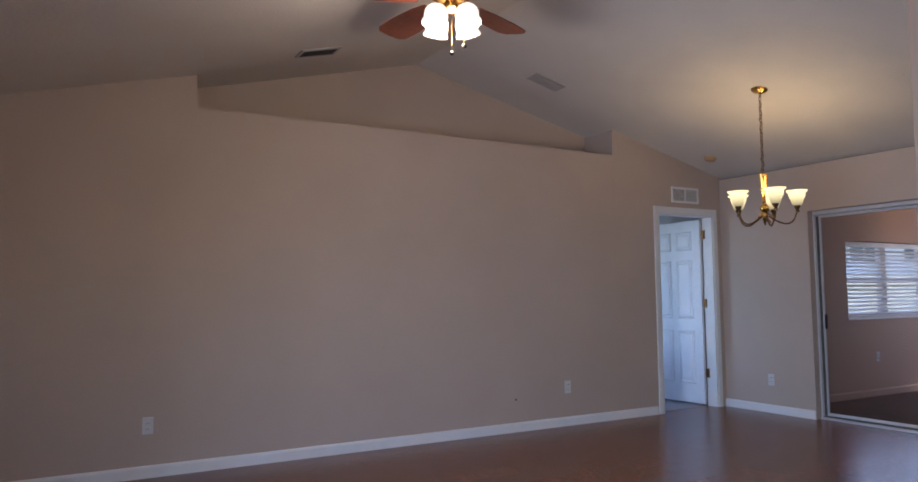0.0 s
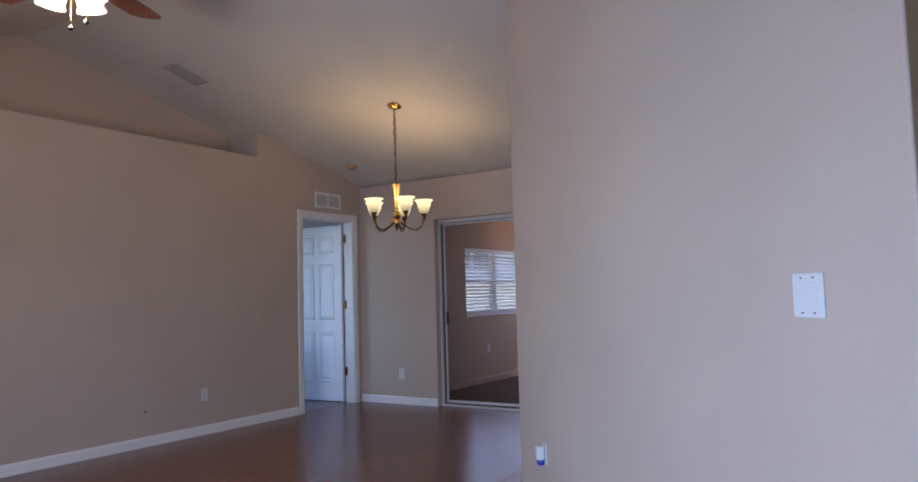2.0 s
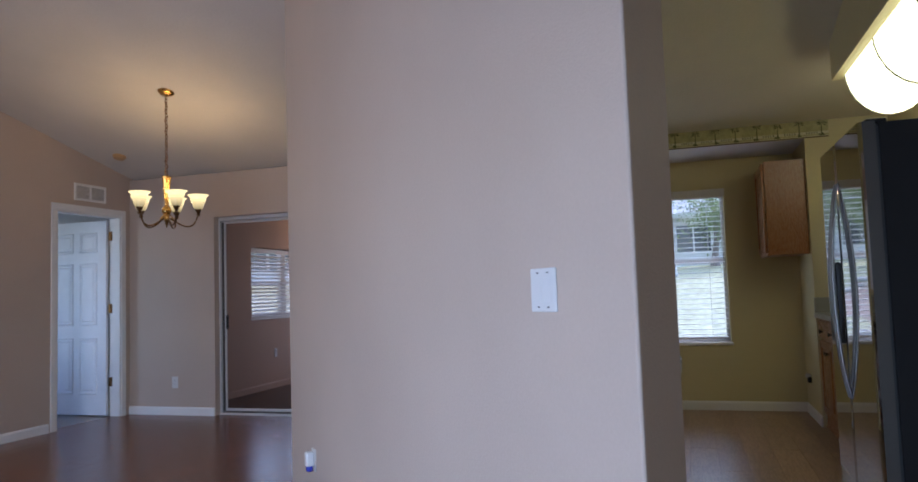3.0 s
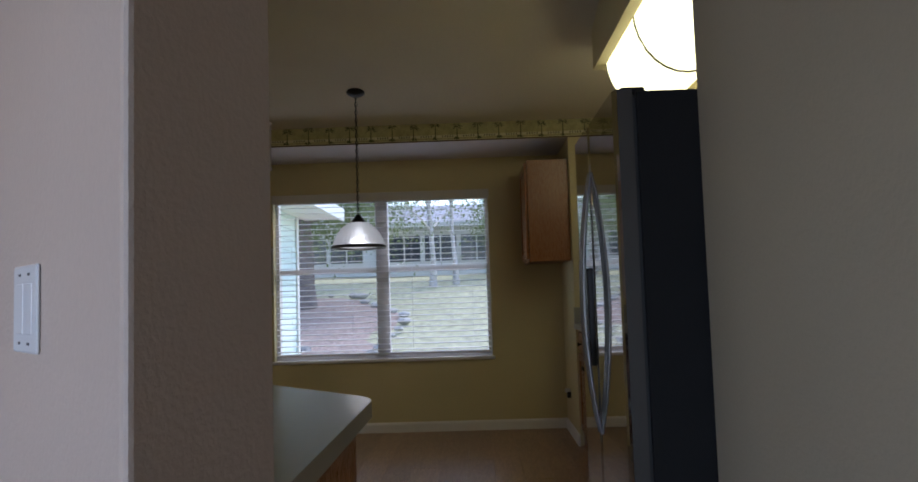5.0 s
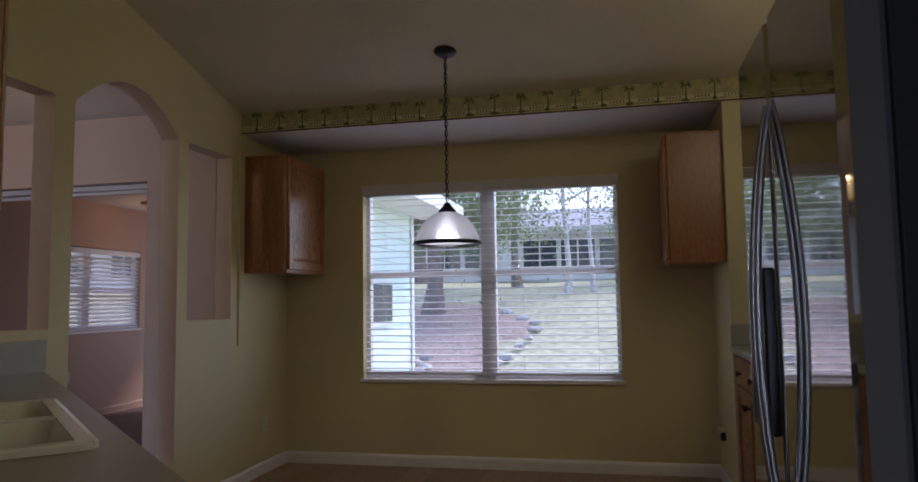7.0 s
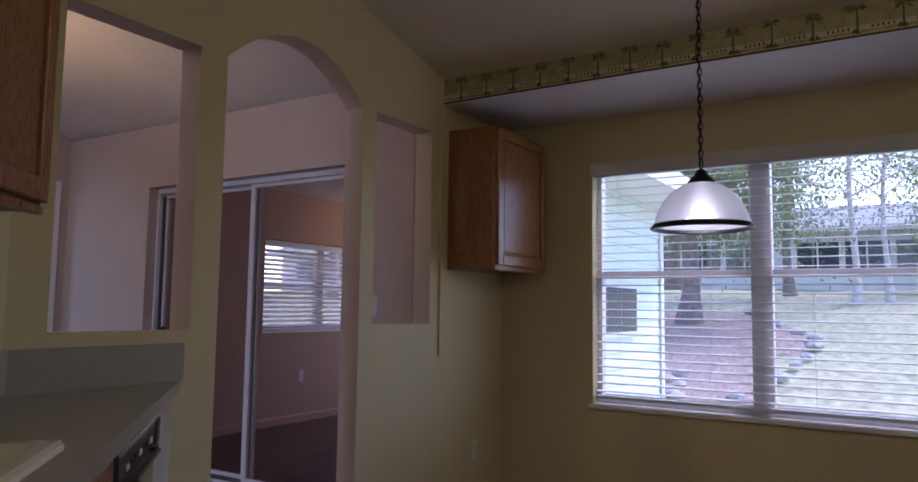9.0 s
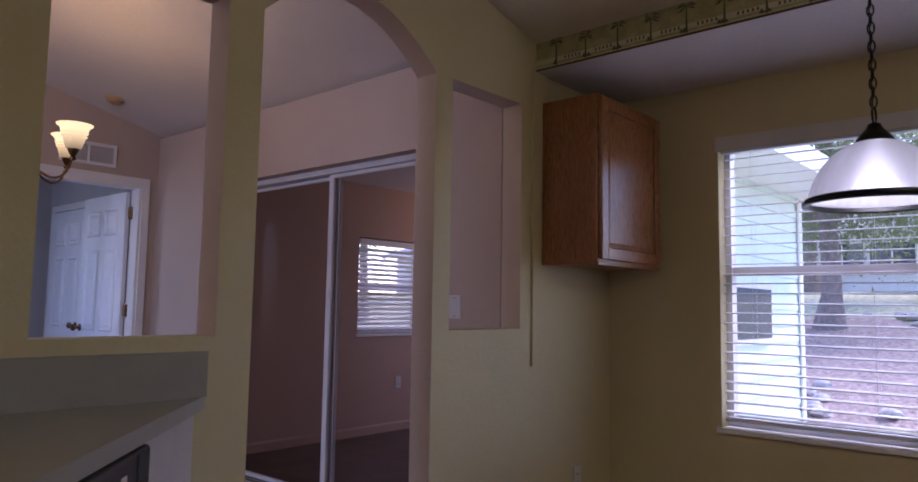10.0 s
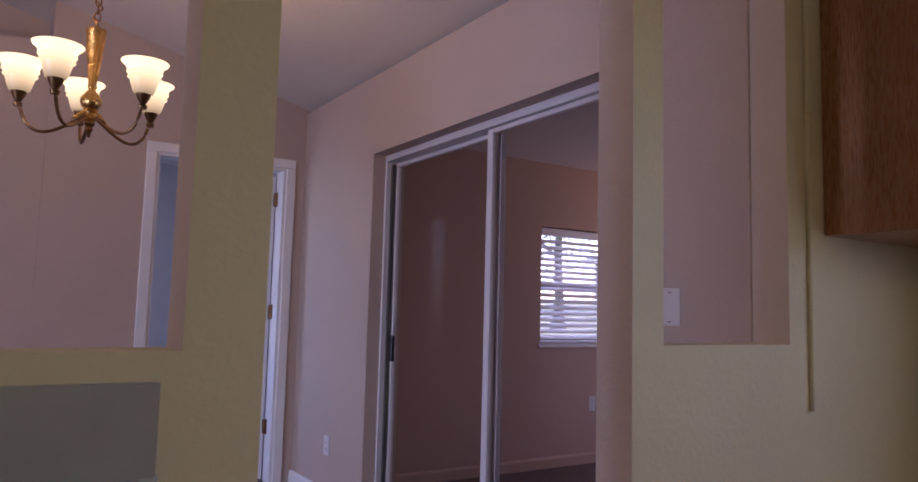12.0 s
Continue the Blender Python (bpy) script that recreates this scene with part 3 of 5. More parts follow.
door = thing("door_1", "white six-panel door standing open into the hall", "door", (0, 0, 0), kind="structure")
casing(door, DX0, DX1, DZ, NORTH_Y, -1)
for n, (a, b, c, d) in (("jamb", (DX0 - 0.0, 0, DX0 + 0.018, DZ)), ("jamb", (DX1 - 0.018, 0, DX1, DZ)), ("jamb", (DX0 + 0.018, DZ - 0.018, DX1 - 0.018, DZ))):
    part(n, one_box(a, NORTH_Y - 0.004, b, c, NORTH_Y + 0.124, d), M_WHITE, door)
leaf = door_leaf(door, 0.745)
leaf.matrix_world = pose(DX1 - 0.038, NORTH_Y + 0.135, 0.004, 0, 0, 91)
knob(leaf, 0.69, 0.0175, 0.95, 1)
knob(leaf, 0.69, -0.0175, 0.95, -1)
for z in (0.352, 1.105, 1.859):
    hinge(door, DX1 - 0.022, NORTH_Y + 0.11, z)

door2 = thing("door_2", "white six-panel door closed in the hall wall", "door", pose(7.395, 8.25, 0, 0, 0, -90), kind="structure")
leaf = door_leaf(door2, 0.745)
knob(leaf, 0.68, -0.0175, 0.95, -1)
casing(door2, -0.01, 0.755, 2.03, 0.0, -1)

# sliding glass door
slider = thing("sliding_door", "white framed two-panel sliding glass door", "sliding door", (0, 0, 0), kind="structure")
FX0, FX1 = EAST_X + 0.075, EAST_X + 0.175
part("frame_head", one_box(FX0, SY0, SZ - 0.035, FX1, SY1, SZ, 0.003), M_ALU, slider)
part("frame_sill", one_box(FX0 - 0.01, SY0, 0, FX1, SY1, 0.02, 0.003), M_ALU, slider)
part("track_and_shade", one_box(FX0 + 0.012, SY0, 0.02, FX0 + 0.03, SY1, 0.028), M_TRACK_SHADE, slider)
part("track_and_shade", one_box(FX0 + 0.06, SY0, 0.02, FX0 + 0.075, SY1, 0.028), M_TRACK_SHADE, slider)
part("frame_side", one_box(FX0, SY0, 0.02, FX1, SY0 + 0.02, SZ - 0.035, 0.003), M_ALU, slider)
part("frame_side", one_box(FX0, SY1 - 0.016, 0.02, FX1, SY1, SZ - 0.035, 0.003), M_ALU, slider)
part("frame_channel", one_box(FX0 + 0.03, SY1 - 0.03, 0.03, FX0 + 0.05, SY1 - 0.016, SZ - 0.05), M_TRACK_SHADE, slider)
for x, y0, y1, a, b in ((FX0 + 0.012, SY0 + 0.022, 4.06, 0.022, 0.042), (FX0 + 0.058, 4.015, SY1 - 0.018, 0.042, 0.02)):
    sash = part("sash", one_box(x, y0, 0.03, x + 0.03, y0 + a, SZ - 0.04, 0.003), M_ALU, slider)
    part("stile", one_box(x, y1 - b, 0.03, x + 0.03, y1, SZ - 0.04, 0.003), M_ALU, sash)
    part("rail", one_box(x, y0 + a, 0.03, x + 0.03, y1 - b, 0.055, 0.003), M_ALU, sash)
    part("rail", one_box(x, y0 + a, SZ - 0.062, x + 0.03, y1 - b, SZ - 0.04, 0.003), M_ALU, sash)
    pane = part("pane", one_box(x + 0.012, y0 + a - 0.005, 0.05, x + 0.018, y1 - b + 0.005, SZ - 0.058), M_DOORGLASS, sash)
    pane.visible_shadow = False
part("door_handle", one_box(FX0 + 0.035, SY1 - 0.075, 0.86, FX0 + 0.058, SY1 - 0.055, 1.0, 0.004), M_BLACK, slider, "small black latch handle")


def double_hung(name, label, origin, rot, w, z0, z1, mid, units=2):
    """A row of sash windows: local x along the wall, y = 0 outside face going in to +y."""
    win = thing(name, label, "window", pose(*origin, 0, 0, rot), kind="structure")
    part("window_frame", one_box(0, 0, z0, w, 0.06, z0 + 0.03), M_ALU, win)
    part("window_frame", one_box(0, 0, z1 - 0.03, w, 0.06, z1), M_ALU, win)
    for x in (0, w - 0.03):
        part("window_frame", one_box(x, 0, z0 + 0.03, x + 0.03, 0.06, z1 - 0.03), M_ALU, win)
    # Dark strip added for the shadow between bottom rail and sill
    part("track_and_shade", one_box(0.03, -0.002, z0 + 0.03, w - 0.03, 0.05, z0 + 0.052), M_TRACK_SHADE, win)
    uw = w / units
    for k in range(1, units):
        part("mullion", one_box(k * uw - 0.055, -0.004, z0 + 0.03, k * uw + 0.055, 0.064, z1 - 0.03, 0.004), M_ALU, win)
    for k in range(units):
        a = k * uw + (0.03 if k == 0 else 0.055)
        b = (k + 1) * uw - (0.03 if k == units - 1 else 0.055)
        part("meeting_rail", one_box(a, 0.005, mid - 0.022, b, 0.05, mid + 0.022, 0.003), M_ALU, win)
        for c, d in ((z0 + 0.03, mid - 0.022), (mid + 0.022, z1 - 0.03)):
            pn = part("pane", one_box(a, 0.024, c, b, 0.028, d), M_GLASS, win)
            pn.visible_shadow = False
    return win


def blind(name, label, m, w, z0, z1, pitch=0.0475, tilt=-5, wand=True):
    """Slatted blind: local x along the wall, hangs about y = 0."""
    bl = thing(name, label, "blind", m)
    part("headrail", one_box(0, -0.028, z1 - 0.055, w, 0.028, z1, 0.003), M_BLIND, bl)
    part("bottom_rail", one_box(0.004, -0.026, z0, w - 0.004, 0.026, z0 + 0.018, 0.004), M_BLIND, bl)
    bm = bmesh.new()
    prof = [(-0.025, -0.0015), (0, 0.0015), (0.025, -0.0015), (0.025, -0.0042), (0, -0.0012), (-0.025, -0.0042)]
    ca, sa = math.cos(radians(tilt)), math.sin(radians(tilt))
    p = [bm.verts.new((0.005, y * ca - z * sa, y * sa + z * ca)) for y, z in prof]
    q = [bm.verts.new((w - 0.005, y * ca - z * sa, y * sa + z * ca)) for y, z in prof]
    bm.faces.new(p)
    bm.faces.new(q[::-1])
    for i in range(6):
        bm.faces.new((p[i], p[(i + 1) % 6], q[(i + 1) % 6], q[i]))
    z = z0 + 0.018 + pitch * 0.6
    first = part("slat", bm, M_BLIND, bl)
    first.location.z = z
    z += pitch
    while z < z1 - 0.06:
        o = new("slat", first.data)
        o.parent = bl
        o.location.z = z
        z += pitch
    for k in range(4):
        x = w * (0.08 + 0.28 * k)
        bm = bmesh.new()
        tube(bm, [(x, 0.027, z0 + 0.01), (x, 0.027, z1 - 0.05)], 0.0007, 5)
        tube(bm, [(x, -0.027, z0 + 0.01), (x, -0.027, z1 - 0.05)], 0.0007, 5)
        part("ladder_cord", bm, M_BLIND, bl)
    return bl


WW = WY1 - WY0
double_hung("window_1", "white framed double sash bay window", (BAY_X + 0.14, WY0, 0), 90, WW, WZ0, WZ1, 1.372)
blind("window_blind", "white slatted blind, open, across the bay window", pose(BAY_X + 0.035, WY0 + 0.008, 0, 0, 0, 90), WW - 0.016, WZ0 + 0.035, WZ1 - 0.012)
structure("window_sill", "white painted sill under the bay window", "window sill", one_box(BAY_X - 0.02, WY0 - 0.02, WZ0 - 0.022, BAY_X + 0.075, WY1 + 0.02, WZ0 + 0.004, 0.004), M_WHITE)
structure("valance", "pale valance strip above the bay window blind", "trim", one_box(BAY_X - 0.012, WY0 - 0.01, WZ1 - 0.06, BAY_X + 0.003, WY1 + 0.01, WZ1 + 0.012, 0.003), M_ALU)
double_hung("window_2", "white framed sunroom window", (UX1, UY + 0.115, 0), 180, UX1 - UX0, UZ0, UZ1, 1.352)
blind("window_blind", "white slatted blind, open, on the sunroom window", pose(UX0 + 0.008, UY + 0.03, 0), UX1 - UX0 - 0.016, UZ0 + 0.01, UZ1 - 0.012, tilt=38)
structure("window_sill_sunroom", "white sill under the sunroom window", "window sill", one_box(UX0 - 0.02, UY - 0.018, UZ0 - 0.024, UX1 + 0.02, UY + 0.06, UZ0 + 0.002, 0.004), M_WHITE)

# ---- wallpaper border over the bay ----
border = thing("wallpaper_border", "green and cream wallpaper border with palm trees over the bay", "wallpaper border", (0, 0, 0))
BZ0, BZ1, BY0, BY1 = SOFFIT_Z, ceil_z(SOFFIT_X) - 0.004, -0.69, ARCH_Y - 0.002
BX = SOFFIT_X - 0.003
part("paper", one_box(BX, BY0, BZ0, SOFFIT_X - 0.0005, BY1, BZ1), M_BORDER, border)
part("lower_edge", one_box(BX - 0.002, BY0, BZ0, BX - 0.0002, BY1, BZ0 + 0.009), M_BROWN, border)
part("balustrade_band", one_box(BX - 0.0012, BY0, BZ0 + 0.028, BX - 0.0002, BY1, BZ0 + 0.05), M_CREAM, border)
part("balustrade_band", one_box(BX - 0.0012, BY0, BZ0 + 0.009, BX - 0.0002, BY1, BZ0 + 0.016), M_CREAM, border)


def flat_x(bm, pts, x):
    vs = [bm.verts.new((x, y, z)) for y, z in pts]
    ws = [bm.verts.new((x + 0.0006, y, z)) for y, z in pts]
    bm.faces.new(vs)
    bm.faces.new(ws[::-1])
    for i in range(len(pts)):
        j = (i + 1) % len(pts)
        bm.faces.new((vs[i], vs[j], ws[j], ws[i]))


rng = random.Random(4)
y = BY0 + 0.05
k = 0
while y < BY1 - 0.03:
    bm = bmesh.new()
    zc = BZ0 + 0.112 + (0.012 if k % 2 else 0.0)
    x = BX - 0.003
    flat_x(bm, [(y - 0.005, BZ0 + 0.012), (y + 0.005, BZ0 + 0.012), (y + 0.0025, zc), (y - 0.0025, zc)], x)
    for i in range(9):
        a = radians(-28 + i * 29.5 + rng.uniform(-6, 6))
        ln = rng.uniform(0.034, 0.05)
        tip = (y + ln * math.cos(a), zc + 0.6 * ln * math.sin(a) - 0.006)
        mid = (y + 0.55 * ln * math.cos(a), zc + 0.6 * ln * math.sin(a) + 0.006)
        flat_x(bm, [(y - 0.003, zc), mid, tip, (mid[0], mid[1] - 0.009)], x - 0.0008 - 0.0001 * i)
    for i in range(3):
        yy = y + rng.uniform(-0.02, 0.02)
        flat_x(bm, [(yy - 0.012, BZ0 + 0.014), (yy + 0.012, BZ0 + 0.014), (yy + 0.004, BZ0 + 0.036)], x - 0.002 - 0.0002 * i)
    part("palm_print", bm, M_PRINT, border)
    bm = bmesh.new()
    for i in range(5):
        yb = y + 0.03 + i * 0.019
        flat_x(bm, [(yb, BZ0 + 0.032), (yb + 0.008, BZ0 + 0.032), (yb + 0.008, BZ0 + 0.046), (yb, BZ0 + 0.046)], BX - 0.0025)
    if y + 0.13 < BY1:
        part("balustrade_print", bm, M_PRINT, border)
    y += 0.163 + rng.uniform(-0.006, 0.006)
    k += 1


# ---- wall plates ----
def wall_pose(x, y, z, angle):
    """Local -y looks out of the wall; angle turns it."""
    return pose(x, y, z, 0, 0, angle)


def outlet(at, group="wall outlets"):
    o = thing("wall_outlet", "white duplex electrical outlet on the wall", "outlet", at, group)
    part("cover_plate", one_box(-0.036, -0.006, -0.058, 0.036, -0.0005, 0.058, 0.003, 2), M_PLATE, o)
    for z in (-0.02, 0.02):
        s = part("socket", one_box(-0.016, -0.0085, z - 0.014, 0.016, -0.004, z + 0.014, 0.003), M_PLATE, o)
        for x in (-0.006, 0.006):
            part("slot", one_box(x - 0.0012, -0.0092, z - 0.005, x + 0.0012, -0.0082, z + 0.005), M_DARK, s)
    return o


def rocker(at, gangs, w, h=0.115):
    o = thing("light_switch", "white %s light switch plate on the wall" % ("double" if gangs == 2 else "single"), "light switch", at)
    part("cover_plate", one_box(-w / 2, -0.006, -h / 2, w / 2, -0.0005, h / 2, 0.003, 2), M_PLATE, o)
    for g in range(gangs):
        x = (g - (gangs - 1) / 2) * 0.046
        part("rocker", one_box(x - 0.016, -0.0067, -0.033, x + 0.016, -0.004, 0.033, 0.0006), M_PLATE, o)
        for z in (-0.045, 0.045):
            part("screw", one_box(x - 0.005, -0.0072, z - 0.002, x + 0.005, -0.005, z + 0.002, 0.001), M_TRACK_SHADE, o)
    return o


outlet(wall_pose(1.553, NORTH_Y, 0.351, 0))
outlet(wall_pose(5.185, NORTH_Y, 0.356, 0))
outlet(wall_pose(EAST_X, 5.512, 0.332, -90))
outlet(wall_pose(7.867, 2.565, 0.333, 0))
outlet(wall_pose(9.8, UY, 0.42, 0))
jack = thing("cable_jack", "tiny pale coaxial jack low on the beige wall", "cable jack", wall_pose(4.6, NORTH_Y, 0.285, 0))
part("stub", one_box(-0.008, -0.012, -0.008, 0.008, -0.0005, 0.008, 0.003), M_BROWN, jack)
DIAG = math.degrees(math.atan2(C1[1] - E1[1], C1[0] - E1[0]))


def on_diag(t):
    return E1[0] + t * (C1[0] - E1[0]), E1[1] + t * (C1[1] - E1[1])


rocker(wall_pose(*on_diag(0.1163), 1.158, DIAG + 180), 2, 0.118)
rocker(wall_pose(EAST_X, 2.94, 1.174, -90), 1, 0.075)
rocker(wall_pose(SOFFIT_X, -0.72, 1.1, -90), 1, 0.11)
fresh = thing("plug_in_freshener", "white plug-in air freshener with blue liquid in a wall outlet", "air freshener", wall_pose(*on_diag(0.843), 0.304, DIAG + 180))
part("cover_plate", one_box(-0.036, -0.006, -0.058, 0.036, -0.0005, 0.058, 0.003, 2), M_PLATE, fresh)
part("body", one_box(-0.022, -0.05, -0.03, 0.022, -0.006, 0.045, 0.01, 3), M_PLATE, fresh, "", True)
part("bottle", one_box(-0.017, -0.045, -0.058, 0.017, -0.012, -0.024, 0.008, 3), M_BLUE, fresh, "small blue bottle", True)
plug = thing("cable_plate", "small black valve with white stub on the bay wall", "valve", wall_pose(7.93, -0.51, 0.318, 180))
part("box", one_box(-0.03, -0.03, -0.03, 0.03, -0.0005, 0.02, 0.006), M_BLACK, plug)
part("stub", one_box(-0.02, -0.045, 0.01, 0.02, -0.002, 0.045, 0.008), M_PLATE, plug)

# return air grille over the door
grille = thing("return_air_grille", "white louvred air grille above the door", "air grille", (0, 0, 0))
GX0, GX1, GZ0, GZ1 = 6.616, 7.016, 2.174, 2.34
part("frame", box(box(box(box(bmesh.new(), GX0, NORTH_Y - 0.012, GZ0, GX1, NORTH_Y - 0.0005, GZ0 + 0.022), GX0, NORTH_Y - 0.012, GZ1 - 0.022, GX1, NORTH_Y - 0.0005, GZ1), GX0, NORTH_Y - 0.012, GZ0 + 0.022, GX0 + 0.022, NORTH_Y - 0.0005, GZ1 - 0.022), GX1 - 0.022, NORTH_Y - 0.012, GZ0 + 0.022, GX1, NORTH_Y - 0.0005, GZ1 - 0.022), M_WHITE, grille)
part("divider", one_box((GX0 + GX1) / 2 - 0.008, NORTH_Y - 0.012, GZ0 + 0.022, (GX0 + GX1) / 2 + 0.008, NORTH_Y - 0.001, GZ1 - 0.022), M_WHITE, grille)
part("backing", one_box(GX0 + 0.02, NORTH_Y - 0.003, GZ0 + 0.02, GX1 - 0.02, NORTH_Y - 0.0004, GZ1 - 0.02), mat("grille_shadow", (0.30, 0.27, 0.24), 0.8), grille)
for x0, x1 in ((GX0 + 0.022, (GX0 + GX1) / 2 - 0.008), ((GX0 + GX1) / 2 + 0.008, GX1 - 0.022)):
    for i in range(11):
        z = GZ0 + 0.03 + i * 0.0122
        bm = bmesh.new()
        slab(bm, [(NORTH_Y - 0.011, z - 0.003), (NORTH_Y - 0.003, z + 0.004), (NORTH_Y - 0.003, z + 0.006), (NORTH_Y - 0.011, z - 0.001)], "x", x0, x1)
        part("slat", bm, M_WHITE, grille)


M_GREY = mat("grey_vent_paint", (0.42, 0.39, 0.37), 0.6)


def ceiling_vent(x, y, w, d, tilt, dark):
    v = thing("ceiling_vent", "slatted metal ceiling air vent" + (", dark between the slats" if dark else ", painted pale"), "vent", pose(x, y, ceil_z(x) - 0.001, 0, tilt, 0), "ceiling vents")
    bm = bmesh.new()
    for a in ((-w / 2, -d / 2, w / 2, -d / 2 + 0.02), (-w / 2, d / 2 - 0.02, w / 2, d / 2), (-w / 2, -d / 2 + 0.02, -w / 2 + 0.02, d / 2 - 0.02), (w / 2 - 0.02, -d / 2 + 0.02, w / 2, d / 2 - 0.02)):
        box(bm, a[0], a[1], -0.012, a[2], a[3], 0.0)
    part("frame", bm, M_GREY, v)
    part("backing", one_box(-w / 2 + 0.018, -d / 2 + 0.018, -0.003, w / 2 - 0.018, d / 2 - 0.018, -0.001), M_DARK if dark else M_GREY, v)
    n = 7
    for i in range(n):
        yy = -d / 2 + 0.026 + i * (d - 0.052) / (n - 1)
        part("slat", one_box(-w / 2 + 0.02, yy - 0.0025, -0.011, w / 2 - 0.02, yy + 0.0025, -0.004), M_DARK if dark else M_GREY, v)
    return v


ceiling_vent(2.633, 5.73, 0.31, 0.18, -14.1, True)
ceiling_vent(4.758, 5.75, 0.33, 0.17, 13.8, False)
det = thing("smoke_detector", "round yellowed smoke detector on the sloped ceiling", "smoke detector", pose(6.843, 5.747, ceil_z(6.843), 0, 13.8, 0))
part("base", lathe(bmesh.new(), [(0, 0), (0.062, 0), (0.064, -0.01), (0.058, -0.014), (0, -0.014)], 24), mat("aged_plastic", (0.55, 0.36, 0.17), 0.5), det, "", True)
part("cap", lathe(bmesh.new(), [(0.05, -0.014), (0.052, -0.03), (0.04, -0.036), (0, -0.038)], 24), mat("aged_plastic_cap", (0.5, 0.32, 0.15), 0.5), det, "", True)


# ---- lamps ----
def chain(bm, x, y, z0, z1, size=0.022, wire=0.0028):
    """Oval links, each turned a quarter to the next."""
    n = max(2, int((z1 - z0) / (size * 1.35)))
    for i in range(n):
        zc = z0 + (i + 0.5) * (z1 - z0) / n
        pts = []
        for k in range(13):
            a = 2 * math.pi * k / 12
            u, v = size * 0.45 * math.cos(a), (z1 - z0) / n * 0.68 * math.sin(a)
            pts.append((x + (u if i % 2 else 0), y + (0 if i % 2 else u), zc + v))
        tube(bm, pts, wire, 6)
    return bm


def chandelier():
    cx, cy = 5.866, 4.391
    zc = ceil_z(cx)
    ch = thing("chandelier", "antique brass five-arm chandelier with lit frosted bell shades", "chandelier", (cx, cy, 0))
    can = lathe(bmesh.new(), [(0, 0.012), (0.062, 0.006), (0.064, -0.006), (0.05, -0.02), (0.02, -0.032), (0, -0.034)], 24)
    c = part("canopy", can, M_BRASS, ch, "", True)
    c.matrix_world = pose(cx, cy, zc, 0, 13.8, 0)
    part("chain", chain(bmesh.new(), 0, 0, 2.165, zc - 0.03), M_BRONZE, ch)
    cord = [(0.011 * math.cos(i * 0.55) * (1 + 0.5 * math.sin(i * 0.13)), 0.011 * math.sin(i * 0.55), 2.165 + (zc - 2.2) * i / 90) for i in range(91)]
    part("cord", tube(bmesh.new(), cord, 0.0028, 6), M_BRONZE, ch, "", True)
    part("neck", lathe(bmesh.new(), [(0, 2.16), (0.034, 2.16), (0.035, 2.15), (0.033, 2.145), (0.024, 2.05), (0.013, 1.945), (0.016, 1.94), (0.012, 1.93), (0.014, 1.92)], 40, 0.06, 10), M_BRASS, ch, "fluted brass column", True)
    part("ball", lathe(bmesh.new(), [(0.013, 1.925), (0.022, 1.915), (0.034, 1.895), (0.036, 1.88), (0.03, 1.862), (0.018, 1.85)], 40, 0.05, 10), M_BRASS, ch, "ribbed brass ball", True)
    part("hub", lathe(bmesh.new(), [(0.016, 1.853), (0.024, 1.848), (0.02, 1.835), (0.026, 1.828), (0.026, 1.815), (0.016, 1.806)], 24), M_BRASS, ch, "", True)
    part("finial", lathe(bmesh.new(), [(0.016, 1.808), (0.02, 1.798), (0.011, 1.788), (0.014, 1.776), (0.006, 1.765), (0.007, 1.755), (0, 1.745)], 20), M_BRONZE, ch, "", True)
    for k in range(5):
        a = radians(236.5 + 72 * k)
        ca, sa = math.cos(a), math.sin(a)
        pts, rad = [], []
        for i in range(19):
            t = i / 18
            r = 0.028 + 0.21 * (1 - (1 - t) ** 1.7)
            z = 1.82 - 0.065 * math.sin(math.pi * min(1, t * 1.18)) + 0.03 * max(0, t - 0.72) / 0.28
            pts.append((r * ca, r * sa, z))
            rad.append(0.0062)
        arm = part("arm", tube(bmesh.new(), pts, rad, 8), M_BRONZE, ch, "curved brass arm", True)
        ex, ey, ez = pts[-1]
        scroll = [((0.03 + 0.03 * math.sin(t * 4.2)) * ca, (0.03 + 0.03 * math.sin(t * 4.2)) * sa, 1.805 + 0.05 * t + 0.012 * math.cos(t * 6)) for t in [i / 10 for i in range(11)]]
        part("scroll", tube(bmesh.new(), scroll, 0.0045, 6), M_BRASS, arm, "", True)
        part("cup", lathe(bmesh.new(), [(0, ez - 0.012), (0.014, ez - 0.01), (0.016, ez + 0.002), (0.01, ez + 0.008), (0.022, ez + 0.03), (0.028, ez + 0.048), (0.024, ez + 0.05)], 20, at=(ex, ey, 0)), M_BRONZE, arm, "", True)
        prof = [(0.027, 0.046), (0.038, 0.052), (0.046, 0.075), (0.052, 0.10), (0.056, 0.118), (0.066, 0.126), (0.061, 0.138), (0.07, 0.15), (0.068, 0.165), (0.077, 0.184), (0.092, 0.197), (0.095, 0.203), (0.086, 0.205), (0.07, 0.19), (0.06, 0.166), (0.054, 0.14), (0.046, 0.1), (0.03, 0.056)]
        part("shade", lathe(bmesh.new(), [(r * (0.86 if z > 0.17 else 0.88), 0.043 + (z - 0.046) * 0.76 + ez) for r, z in prof], 32, at=(ex, ey, 0)), M_SHADE, arm, "lit frosted bell glass shade", True)
        bulb("chandelier_bulb", (cx + ex, cy + ey, ez + 0.15), 0.86, WARM, 0.05)


chandelier()


